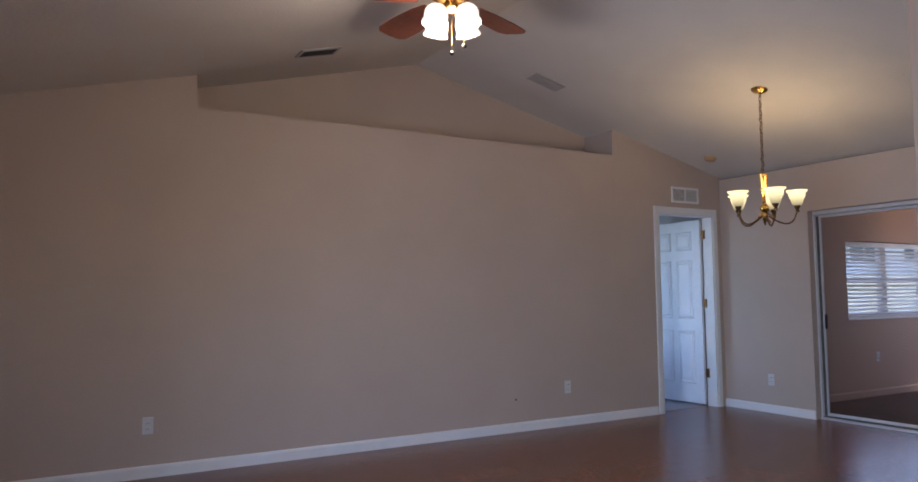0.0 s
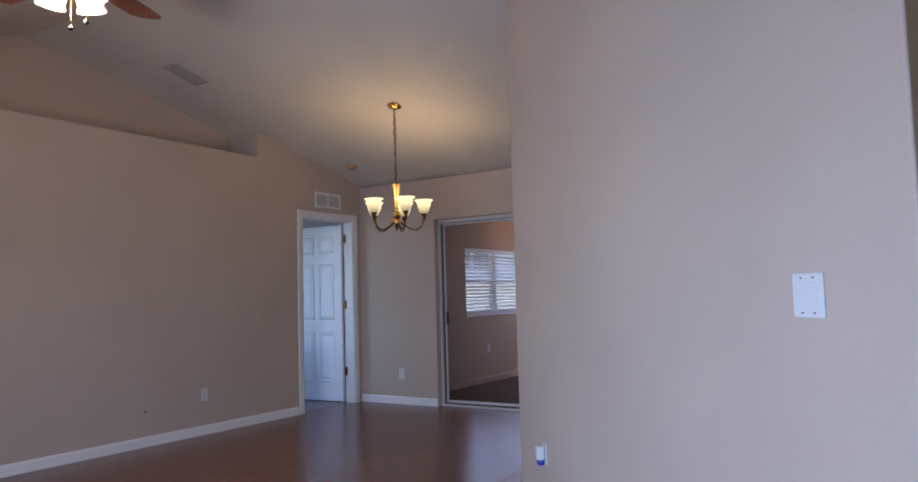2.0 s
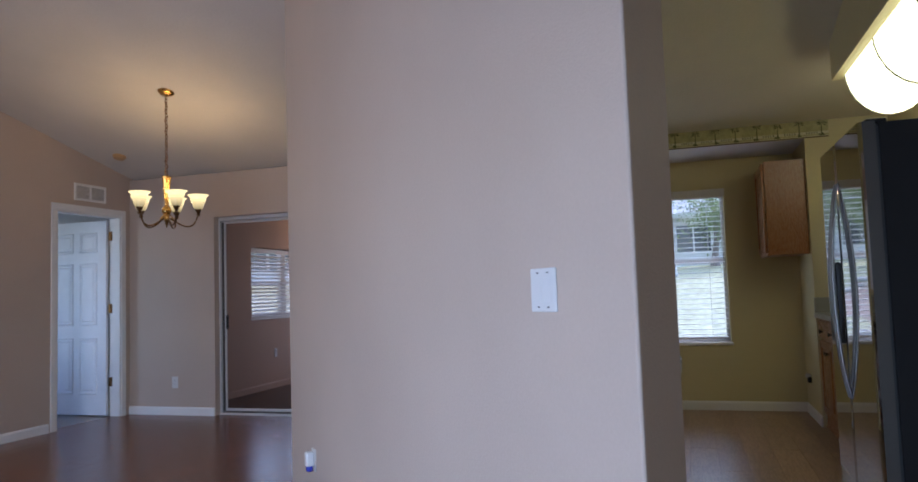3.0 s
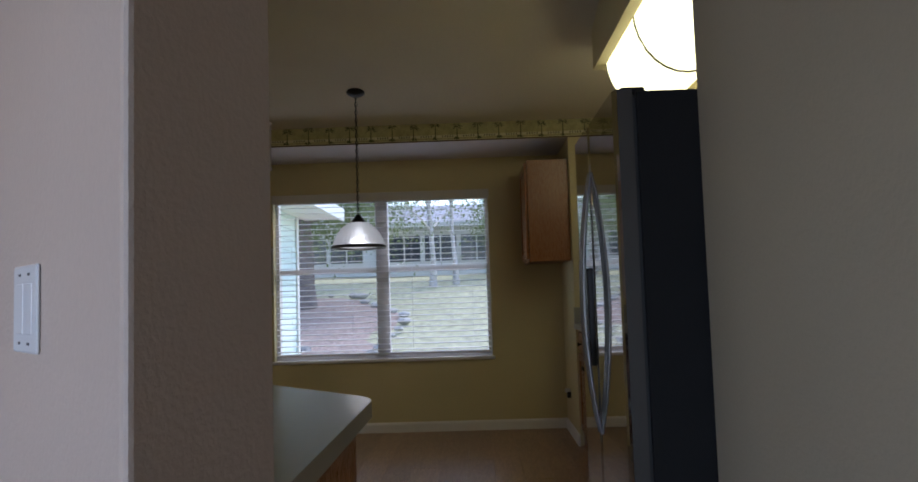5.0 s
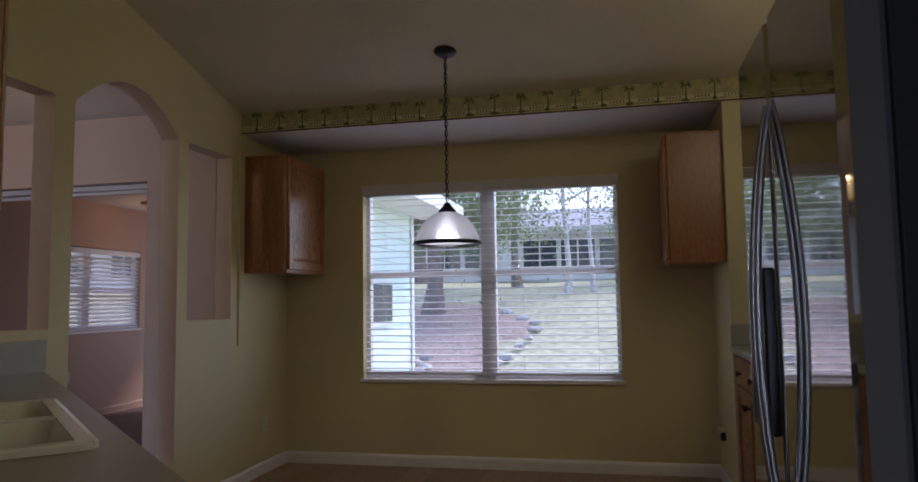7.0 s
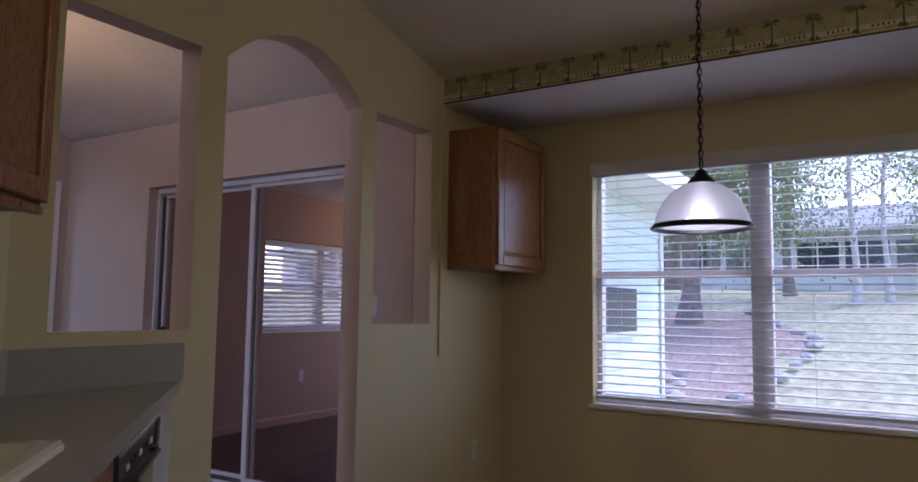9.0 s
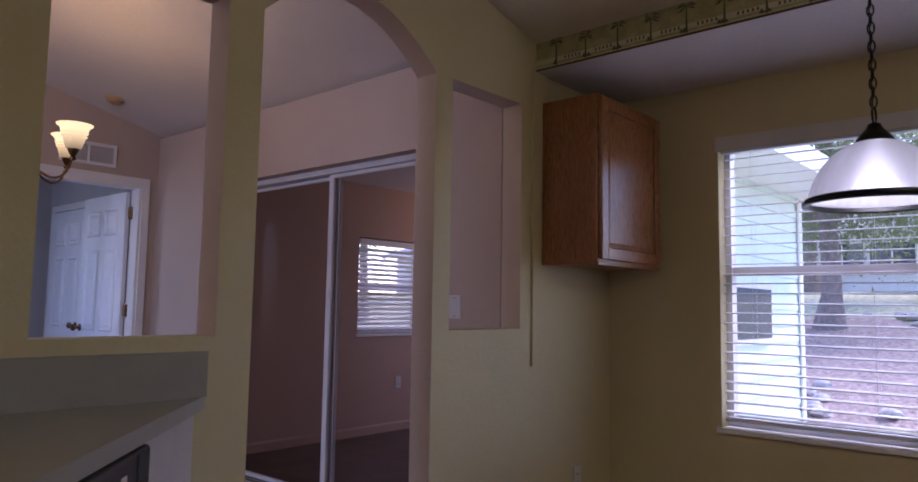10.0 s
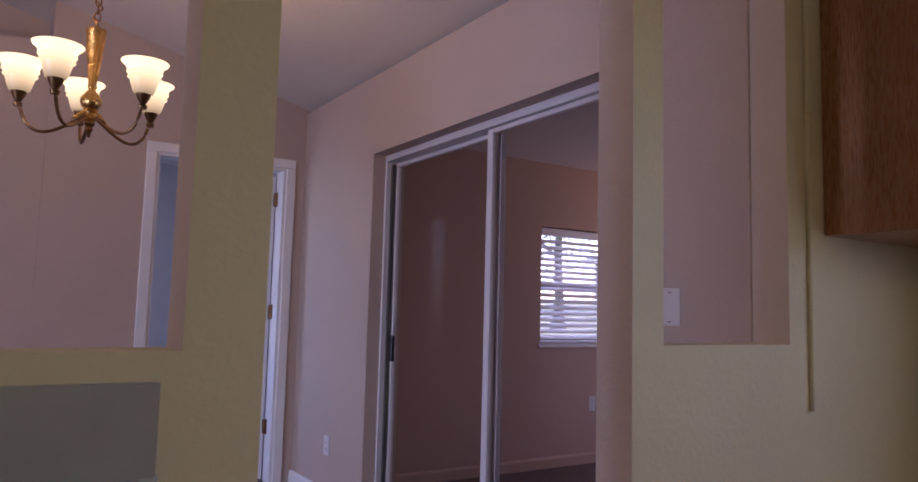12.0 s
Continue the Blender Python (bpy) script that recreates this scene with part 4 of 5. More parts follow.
def ceiling_fan():
    cx, cy = 2.83, 4.06
    zc = ceil_z(cx)
    fan = thing("ceiling_fan", "cherry-bladed brass ceiling fan at rest with lit opal shades", "ceiling fan", (cx, cy, 0))
    part("canopy", lathe(bmesh.new(), [(0, zc + 0.02), (0.075, zc + 0.02), (0.075, zc - 0.03), (0.04, zc - 0.06), (0.016, zc - 0.065), (0.016, 2.98)], 24), M_BRASS, fan, "", True)
    part("motor", lathe(bmesh.new(), [(0, 2.985), (0.06, 2.98), (0.105, 2.955), (0.115, 2.92), (0.11, 2.875), (0.07, 2.85), (0.045, 2.84), (0.05, 2.81), (0.03, 2.79), (0, 2.785)], 28), M_BRASS, fan, "", True)
    for k in range(5):
        a = 24 + 72 * k
        m = pose(0, 0, 2.87, 0, 0, a) @ pose(0, 0, 0, 10, 0, 0)
        bm = bmesh.new()
        pts = [(0.18, -0.065), (0.30, -0.09), (0.5, -0.105), (0.64, -0.1), (0.68, -0.07), (0.69, 0.0), (0.68, 0.07), (0.64, 0.1), (0.5, 0.105), (0.30, 0.09), (0.18, 0.065)]
        prism(bm, pts, -0.003, 0.003)
        bmesh.ops.transform(bm, matrix=m, verts=bm.verts)
        blade = part("blade", bm, M_BLADE, fan, "cherry wood fan blade")
        bm = one_box(0.09, -0.018, -0.01, 0.24, 0.018, -0.003, 0.002)
        bmesh.ops.transform(bm, matrix=m, verts=bm.verts)
        part("blade_iron", bm, M_BRASS, blade)
    for k in range(4):
        a = radians(15 + 90 * k)
        ex, ey = 0.105 * math.cos(a), 0.105 * math.sin(a)
        bm = bmesh.new()
        prof = [(0.02, 0.0), (0.042, -0.008), (0.058, -0.026), (0.064, -0.052), (0.063, -0.076), (0.061, -0.09), (0.07, -0.108), (0.069, -0.117), (0.058, -0.095), (0.056, -0.05), (0.02, -0.008)]
        lathe(bm, prof, 72, 0.035, 12)
        bmesh.ops.transform(bm, matrix=pose(ex, ey, 2.80, 0, 0, math.degrees(a)) @ pose(0, 0, 0, 0, -14, 0), verts=bm.verts)
        sh = part("shade", bm, M_FANSHADE, fan, "lit fluted opal glass shade", True)
        bm = tube(bmesh.new(), [(0.02 * math.cos(a), 0.02 * math.sin(a), 2.80), (ex, ey, 2.805)], 0.012, 8)
        part("socket", bm, M_BRASS, sh, "", True)
    for dx, zl in ((0.0, 2.56), (0.07, 2.6)):
        bm = tube(bmesh.new(), [(dx * 0.86, -dx * 0.5, 2.79), (dx * 0.86, -dx * 0.5, zl)], 0.0015, 5)
        pc = part("pull_chain", bm, M_BRASS, fan)
        part("pull_knob", lathe(bmesh.new(), [(0, 0.016), (0.008, 0.012), (0.013, 0), (0.01, -0.01), (0, -0.014)], 12, at=(dx * 0.86, -dx * 0.5, zl)), M_BLACK, pc, "", True)
    bulb("fan_bulb", (cx, cy, 2.655), 9.0, (1.0, 0.74, 0.45), 0.09)


ceiling_fan()


def pendant():
    cx, cy = 6.972, 1.02
    zc = ceil_z(cx)
    p = thing("pendant_lamp", "ribbed clear glass dome pendant with black rim on a chain", "pendant lamp", (cx, cy, 0))
    c = part("canopy", lathe(bmesh.new(), [(0, 0.012), (0.064, 0.008), (0.064, -0.01), (0.045, -0.024), (0.012, -0.03), (0, -0.03)], 24), M_BLACK, p, "", True)
    c.matrix_world = pose(cx, cy, zc, 0, 13.8, 0)
    part("chain", chain(bmesh.new(), 0, 0, 1.765, zc - 0.025, 0.02, 0.0024), M_BLACK, p)
    part("cord", tube(bmesh.new(), [(0.004, 0.004, 1.72), (0.004, 0.004, zc - 0.02)], 0.0022, 6), M_BLACK, p)
    pts = [(0.026 * math.cos(a), 0, 1.74 + 0.026 * math.sin(a)) for a in [2 * math.pi * i / 20 for i in range(21)]]
    part("ring", tube(bmesh.new(), pts, 0.003, 6), M_BLACK, p, "", True)
    part("cap", lathe(bmesh.new(), [(0, 1.716), (0.016, 1.714), (0.022, 1.7), (0.036, 1.685), (0.05, 1.668), (0.052, 1.66), (0.046, 1.658)], 24), M_BLACK, p, "black metal cap", True)
    prof = [(0.046, 1.662), (0.075, 1.652), (0.11, 1.628), (0.14, 1.594), (0.163, 1.55), (0.176, 1.51), (0.178, 1.495), (0.172, 1.496), (0.158, 1.545), (0.134, 1.588), (0.104, 1.621), (0.07, 1.645), (0.046, 1.655)]
    part("shade", lathe(bmesh.new(), prof, 144, 0.006, 36), M_PEND, p, "ribbed glass dome", True)
    part("rim", lathe(bmesh.new(), [(0.178, 1.503), (0.186, 1.5), (0.188, 1.494), (0.187, 1.491), (0.193, 1.487), (0.192, 1.482), (0.184, 1.48), (0.178, 1.483), (0.176, 1.495), (0.178, 1.503)], 64), M_BLACK, p, "black metal rim", True)
    part("bulb", lathe(bmesh.new(), [(0.0, 1.66), (0.014, 1.655), (0.016, 1.62), (0.042, 1.59), (0.046, 1.56), (0.03, 1.53), (0, 1.525)], 20), glow("pendant_bulb_glass", (1.0, 0.97, 0.9), 1.2), p, "", True)


pendant()
bulb("pendant_light", (6.972, 1.02, 1.51), 0.8, (1.0, 0.95, 0.88), 0.05)

# sunroom ceiling lamp
sl = thing("ceiling_lamp", "small amber glass ceiling lamp lit in the sunroom", "ceiling lamp", (10.4, 5.25, 0))
part("base", lathe(bmesh.new(), [(0, 2.34), (0.16, 2.34), (0.16, 2.325), (0.05, 2.30), (0.03, 2.26)], 20), M_BRONZE, sl, "", True)
part("shade", lathe(bmesh.new(), [(0.05, 2.265), (0.085, 2.25), (0.08, 2.2), (0.05, 2.165), (0, 2.155)], 20), M_SUNLAMP, sl, "lit amber glass", True)

bulb("sunroom_bulb", (10.4, 5.25, 2.1), 0.8, WARM, 0.05)

# ---- kitchen ----
def cabinet(name, label, m, w, d, h, doors, hang=True, drawer=0.0, body_mat=None):
    """Local: x along the wall, back at y = 0, front at y = -d."""
    cab = thing(name, label, "cabinet", m)
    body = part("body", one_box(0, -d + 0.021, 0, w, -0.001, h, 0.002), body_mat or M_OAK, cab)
    part("bottom_lip", one_box(0.0, -d + 0.016, -0.006, w, -d + 0.04, 0.012, 0.002), M_OAK, body)
    dw = (w - 0.02) / doors
    top = h - 0.015 - drawer
    z0 = 0.02 if hang else 0.12
    for k in range(doors):
        x0, x1 = 0.01 + k * dw + 0.002, 0.01 + (k + 1) * dw - 0.002
        dr = part("door", one_box(x0, -d, z0, x0 + 0.055, -d + 0.02, top, 0.004), M_OAK, cab)
        part("stile", one_box(x1 - 0.055, -d, z0, x1, -d + 0.02, top, 0.004), M_OAK, dr)
        part("rail", one_box(x0 + 0.055, -d, z0, x1 - 0.055, -d + 0.02, z0 + 0.055, 0.004), M_OAK, dr)
        part("rail", one_box(x0 + 0.055, -d, top - 0.055, x1 - 0.055, -d + 0.02, top, 0.004), M_OAK, dr)
        bm = bmesh.new()
        a, b, c, e = x0 + 0.05, x1 - 0.05, z0 + 0.05, top - 0.05
        rings = [[bm.verts.new(p) for p in ((a + i, -d + y, c + i), (b - i, -d + y, c + i), (b - i, -d + y, e - i), (a + i, -d + y, e - i))] for i, y in ((0, 0.019), (0.004, 0.013), (0.03, 0.006), (0.036, 0.0065))]
        for p, q in zip(rings, rings[1:]):
            for i in range(4):
                bm.faces.new((p[i], p[(i + 1) % 4], q[(i + 1) % 4], q[i]))
        bm.faces.new(rings[-1])
        bm.faces.new(rings[0][::-1])
        part("panel", bm, M_OAK, dr)
        if drawer:
            df = part("drawer_front", one_box(x0, -d, top + 0.02, x1, -d + 0.02, h - 0.02, 0.005), M_OAK, cab)
            part("handle", lathe(bmesh.new(), [(0, -0.03), (0.014, -0.028), (0.016, -0.02), (0.006, -0.012), (0.006, 0)], 14), M_BLACK, df, "dark round knob", True).matrix_local = pose((x0 + x1) / 2, -d, h - 0.02 - drawer / 2, -90, 0, 0)
            part("handle", lathe(bmesh.new(), [(0, -0.03), (0.014, -0.028), (0.016, -0.02), (0.006, -0.012), (0.006, 0)], 14), M_BLACK, dr, "dark round knob", True).matrix_local = pose(x1 - 0.03 if k % 2 == 0 else x0 + 0.03, -d, top - 0.08, -90, 0, 0)
    return cab


cabinet("wall_cabinet", "honey oak wall cabinet with one raised-panel door beside the bay window", pose(7.528, 2.551, 1.38), 0.61, 0.324, 0.788, 1)
cabinet("wall_cabinet", "honey oak wall cabinet with one raised-panel door at the bay corner", pose(8.15, -0.509, 1.376, 0, 0, 180), 0.608, 0.336, 0.78, 1)
KW = math.degrees(math.atan2(C2[1] - E2[1], C2[0] - E2[0]))
KWM = pose(E2[0], E2[1], 0, 0, 0, KW)
# Bodies take the darkened oak as painted shade; doors keep the honey oak
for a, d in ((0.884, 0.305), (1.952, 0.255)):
    cabinet("wall_cabinet", "oak wall cabinet hung over the sink counter, shade painted into its body", KWM @ pose(a, 0.0, 1.385), 0.70 if a > 1.5 else 1.064, d, 0.79, 2, body_mat=M_OAKSHADE)

# two-tier wire basket rack hung on the diagonal wall
wb = thing("wire_basket_rack", "white two-tier wire basket rack hung on the kitchen wall", "wire rack", KWM @ pose(0.30, -0.004, 0, 0, 0, 90) @ Matrix.Diagonal((0.85, 0.8, 1, 1)))
M_WIRE = mat("white_wire", (0.50, 0.46, 0.43), 0.4)
for z0, z1 in ((1.168, 1.235), (1.36, 1.43)):
    bk = None
    for z in (z0, z1):
        rail = tube(bmesh.new(), [(-0.001, -0.165, z), (-0.098, -0.16, z), (-0.10, 0, z), (-0.098, 0.16, z), (-0.001, 0.165, z)], 0.0028, 6)
        bk = part("rail", rail, M_WIRE, bk or wb, "", True)
        bk = bk if bk.parent == wb else bk.parent
    for i in range(19):
        y = -0.155 + 0.31 * i / 18
        part("wire", tube(bmesh.new(), [(-0.10, y, z1), (-0.10, y, z0), (-0.002, y, z0)], 0.0015, 5), M_WIRE, bk)
    for i in range(4):
        x = -0.02 - 0.024 * i
        part("wire", tube(bmesh.new(), [(x, -0.16, z1), (x, -0.16, z0), (x, 0.16, z0), (x, 0.16, z1)], 0.0015, 5), M_WIRE, bk)
for y in (-0.155, 0.155):
    part("upright", tube(bmesh.new(), [(-0.001, y, 1.16), (-0.001, y, 1.47)], 0.0028, 6), M_WIRE, wb)

# counter along the diagonal wall
F0, F1 = Vector((3.865, 0.495, 0)), Vector((5.80, 2.535, 0))
FA = math.degrees(math.atan2(F1.y - F0.y, F1.x - F0.x))
FM = pose(F0.x, F0.y, 0, 0, 0, FA)
FI = FM.inverted()


def loc(x, y):
    v = FI @ Vector((x, y, 0))
    return (v.x, v.y)


CT = 0.902
wdir = (Vector((C2[0], C2[1], 0)) - Vector((E2[0], E2[1], 0))).normalized()


def on_wall(along):
    """Local point of the kitchen face of the diagonal wall whose local x is along."""
    a, b = FI @ Vector((E2[0], E2[1], 0)), FI @ Vector((C2[0], C2[1], 0))
    t = (along - a.x) / (b.x - a.x)
    return (along, a.y + t * (b.y - a.y) - 0.002)


W0 = FI @ Vector((E2[0] + 0.016, 0.497, 0))
SX0, SX1, SY_0, SY_1 = 0.77, 1.575, 0.088, 0.468
end = (loc(5.205, 2.555), loc(5.81, 2.555))
counter = thing("countertop", "grey laminate kitchen countertop with rounded edge along the diagonal wall", "countertop", FM)
bm = bmesh.new()
corner = []
p0, p1, p2 = Vector(loc(3.56, 0.472)), Vector((0.0, 0.0)), Vector((0.2, 0.0))
u, v = (p0 - p1).normalized(), (p2 - p1).normalized()
for i in range(9):
    t = i / 8
    a, b = p1 + u * 0.06, p1 + v * 0.06
    q = a.lerp(p1, t).lerp(p1.lerp(b, t), t)
    corner.append((q.x, q.y))
prism(bm, [(W0.x, W0.y)] + corner + [(SX0, 0.0), on_wall(SX0)], CT - 0.04, CT)
prism(bm, [(SX0, 0), (SX1, 0), (SX1, SY_0), (SX0, SY_0)], CT - 0.04, CT)
prism(bm, [(SX0, SY_1), (SX1, SY_1), on_wall(SX1), on_wall(SX0)], CT - 0.04, CT)
prism(bm, [(SX1, 0), (end[1][0], end[1][1]), (end[0][0], end[0][1]), on_wall(SX1)], CT - 0.04, CT)
bmesh.ops.remove_doubles(bm, verts=bm.verts, dist=0.001)
part("top", bm, M_COUNTER, counter)
bm = bmesh.new()
prism(bm, [loc(5.16, 2.556), loc(5.16, 2.53), loc(5.80, 2.53), loc(5.80, 2.556)], CT, 1.033)
part("backsplash", bm, M_COUNTER, counter)
a, b = on_wall(0.2), on_wall(2.55)
bm = bmesh.new()
prism(bm, [a, (a[0], a[1] - 0.018), (b[0], b[1] - 0.018), b], CT, 1.033)
part("backsplash", bm, M_COUNTER, counter)

sink = thing("sink", "bisque enamel double-bowl drop-in kitchen sink", "sink", FM)
bm = bmesh.new()


def loop(x0, y0, x1, y1, z, r, n=6):
    out = []
    for cx, cy, s in ((x1 - r, y0 + r, -90), (x1 - r, y1 - r, 0), (x0 + r, y1 - r, 90), (x0 + r, y0 + r, 180)):
        for i in range(n):
            a = radians(s + 90 * i / (n - 1))
            out.append(bm.verts.new((cx + r * math.cos(a), cy + r * math.sin(a), z)))
    return out


def bridge(a, b):
    for i in range(len(a)):
        bm.faces.new((a[i], a[(i + 1) % len(a)], b[(i + 1) % len(b)], b[i]))


XM = (SX0 + SX1) / 2
o0 = loop(SX0 - 0.022, SY_0 - 0.022, SX1 + 0.022, SY_1 + 0.022, CT + 0.001, 0.04)
o1 = loop(SX0 - 0.02, SY_0 - 0.02, SX1 + 0.02, SY_1 + 0.02, CT + 0.012, 0.04)
o2 = loop(SX0 - 0.008, SY_0 - 0.008, SX1 + 0.008, SY_1 + 0.008, CT + 0.016, 0.035)
bridge(o0, o1)
bridge(o1, o2)
part("rim", bm, M_SINK, sink, "", True)
for x0, x1 in ((SX0 + 0.02, XM - 0.016), (XM + 0.016, SX1 - 0.02)):
    bm = bmesh.new()
    l0 = loop(x0, SY_0 + 0.02, x1, SY_1 - 0.07, CT + 0.012, 0.05)
    l1 = loop(x0 + 0.012, SY_0 + 0.032, x1 - 0.012, SY_1 - 0.082, CT - 0.01, 0.05)
    l2 = loop(x0 + 0.02, SY_0 + 0.04, x1 - 0.02, SY_1 - 0.09, CT - 0.14, 0.05)
    l3 = loop(x0 + 0.05, SY_0 + 0.07, x1 - 0.05, SY_1 - 0.12, CT - 0.17, 0.04)
    bridge(l0, l1)
    bridge(l1, l2)
    bridge(l2, l3)
    bm.faces.new(l3)
    bw = part("bowl", bm, M_SINK, sink, "", True)
    part("drain", lathe(bmesh.new(), [(0, 0.004), (0.04, 0.004), (0.044, 0.0)], 20, at=((x0 + x1) / 2, 0.26, CT - 0.17)), M_STEEL, bw, "", True)
deck = bmesh.new()
box(deck, SX0 - 0.009, SY_0 - 0.009, CT + 0.002, SX1 + 0.009, SY_0 + 0.021, CT + 0.0155)
box(deck, SX0 - 0.009, SY_1 - 0.071, CT + 0.002, SX1 + 0.009, SY_1 + 0.009, CT + 0.0155)
box(deck, SX0 - 0.009, SY_0 + 0.021, CT + 0.002, SX0 + 0.021, SY_1 - 0.071, CT + 0.0155)
box(deck, XM - 0.017, SY_0 + 0.021, CT + 0.002, XM + 0.017, SY_1 - 0.071, CT + 0.0155)
box(deck, SX1 - 0.021, SY_0 + 0.021, CT + 0.002, SX1 + 0.009, SY_1 - 0.071, CT + 0.0155)
part("deck", deck, M_SINK, sink)

base = thing("base_cabinet", "oak base cabinet under the sink counter", "cabinet", FM)
bm = bmesh.new()
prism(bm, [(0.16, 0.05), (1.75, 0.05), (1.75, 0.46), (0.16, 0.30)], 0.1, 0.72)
part("body", bm, M_OAKSHADE, base)
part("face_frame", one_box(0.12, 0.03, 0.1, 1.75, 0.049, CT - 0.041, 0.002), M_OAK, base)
part("kick", one_box(0.2, 0.09, 0, 1.75, 0.12, 0.099), M_OAKSHADE, base)
for k in range(4):
    x0 = 0.14 + k * 0.4
    d = part("door", one_box(x0 + 0.006, 0.012, 0.13, x0 + 0.394, 0.029, 0.69, 0.004), M_OAK, base)
    part("panel", one_box(x0 + 0.06, 0.009, 0.19, x0 + 0.34, 0.0119, 0.60, 0.001), M_OAK, d)
    part("drawer_front", one_box(x0 + 0.006, 0.012, 0.71, x0 + 0.394, 0.029, 0.85, 0.004), M_OAK, base)
bm = bmesh.new()
e0, e1 = loc(2.985, 0.53), loc(3.80, 0.53)
e2, e3 = loc(3.80, 0.545), loc(3.002, 0.545)
prism(bm, [e0, e1, e2, e3], 0, CT - 0.041)
part("end_panel", bm, M_OAK, base)

dw = thing("dishwasher", "black and stainless dishwasher under the counter", "dishwasher", FM)
part("body", one_box(1.76, 0.06, 0.1, 2.36, 0.40, CT - 0.075), M_BLACK, dw)
part("door", one_box(1.76, 0.02, 0.12, 2.36, 0.058, 0.745, 0.005), M_STEEL, dw)
panel = part("control_panel", one_box(1.76, 0.006, 0.75, 2.36, 0.058, CT - 0.05, 0.012, 3), mat("black_gloss_plastic", (0.035, 0.035, 0.04), 0.25, spread=0.05), dw, "black control panel")
for k in range(7):
    part("button", one_box(1.84 + 0.055 * k, 0.003, 0.80, 1.87 + 0.055 * k, 0.0065, 0.815, 0.001), M_PLATE if k % 3 == 0 else M_DARK, panel)
part("display", one_box(2.27, 0.003, 0.785, 2.335, 0.0065, 0.845, 0.001), M_DARK, panel)
part("handle", tube(bmesh.new(), [(1.84, 0.02, 0.775), (1.86, -0.01, 0.775), (2.22, -0.01, 0.775), (2.24, 0.02, 0.775)], 0.008, 8), M_BLACK, dw, "", True)
part("kick", one_box(1.76, 0.1, 0, 2.36, 0.12, 0.098), M_BLACK, dw)
fill = thing("filler_panel", "cream painted filler panel beside the dishwasher", "panel", FM)
bm = bmesh.new()
prism(bm, [(2.367, 0.03), (2.85, 0.03), (2.835, 0.05), (2.367, 0.05)], 0, CT - 0.041)
part("board", bm, mat("cream_panel_paint", (0.55, 0.50, 0.45), 0.5), fill)


def refrigerator():
    x0, x1, yf, yb, h = 4.265, 5.155, -0.285, -1.05, 1.777
    fr = thing("refrigerator", "stainless side-by-side refrigerator with black textured sides and bowed handles", "refrigerator", (0, 0, 0))
    part("case", one_box(x0, yb, 0.02, x1, yf - 0.012, h, 0.004, 2), M_FRIDGE_SIDE, fr, "black textured steel case")
    part("gasket", one_box(x0 + 0.012, yf - 0.012, 0.06, x1 - 0.012, yf, h - 0.01), M_DARK, fr)
    split = 4.775
    for a, b in ((x0, split - 0.003), (split + 0.003, x1)):
        bm = bmesh.new()
        n = 40
        front = []
        for i in range(n + 1):
            t = i / n
            front.append((a + (b - a) * t, yf + 0.06 - 0.012 * max(0.0, abs(2 * t - 1) - 0.9) * 10 * abs(2 * t - 1)))
        prism(bm, [(a, yf), *[(x, y) for x, y in front], (b, yf)], 0.06, h + 0.006)
        d = part("door", bm, [M_STEEL, M_EDGEREFLECT], fr, "brushed stainless door")
        # Edges and top get the painted dark reflection, the front stays mirror steel
        by_side(d, lambda n, c: 1 if abs(n.x) > 0.95 or n.z > 0.9 else 0)
        hx = split - 0.026 if a == x0 else split + 0.026
        pts = []
        for i in range(21):
            t = i / 20
            pts.append((hx, yf + 0.06 + 0.046 * math.sin(math.pi * t) ** 0.8, 0.62 + 0.98 * t))
        part("handle", tube(bmesh.new(), pts, [0.006 + 0.003 * math.sin(math.pi * i / 20) for i in range(21)], 10), M_HANDLE, d, "bowed stainless handle", True)
        if a != x0:
            dp = part("dispenser", one_box(4.86, yf + 0.045, 0.86, 5.06, yf + 0.075, 1.24, 0.006), M_BLACK, d, "black water dispenser")
            part("recess", one_box(4.885, yf + 0.0745, 0.88, 5.035, yf + 0.0765, 1.1, 0.0), M_DARK, dp)
    for xa in (x0 + 0.03, x1 - 0.13):
        part("hinge_cover", one_box(xa, yf - 0.05, h, xa + 0.1, yf + 0.03, h + 0.022, 0.008, 2), M_BLACK, fr)
    part("kick_plate", one_box(x0 + 0.01, yf - 0.01, 0.005, x1 - 0.01, yf + 0.01, 0.055), M_BLACK, fr)


refrigerator()

cabinet("base_cabinet", "honey oak base cabinet with drawers and knobs by the bay", pose(SOFFIT_X - 0.004, KIT_S + 0.001, 0, 0, 0, 180), 1.14, 0.60, 0.86, 3, hang=False, drawer=0.16)
cabinet("base_cabinet", "honey oak base cabinet with drawers beside the refrigerator", pose(6.32, KIT_S + 0.001, 0, 0, 0, 180), 1.15, 0.60, 0.86, 3, hang=False, drawer=0.16)
ct2 = thing("countertop", "grey laminate countertop with backsplash against the kitchen wall", "countertop", (0, 0, 0))
part("top", one_box(5.165, KIT_S + 0.002, 0.861, SOFFIT_X - 0.003, -0.495, 0.90, 0.008, 2), M_COUNTER, ct2)
part("backsplash", one_box(5.165, KIT_S + 0.002, 0.90, SOFFIT_X - 0.003, KIT_S + 0.02, 1.02, 0.003), M_COUNTER, ct2)
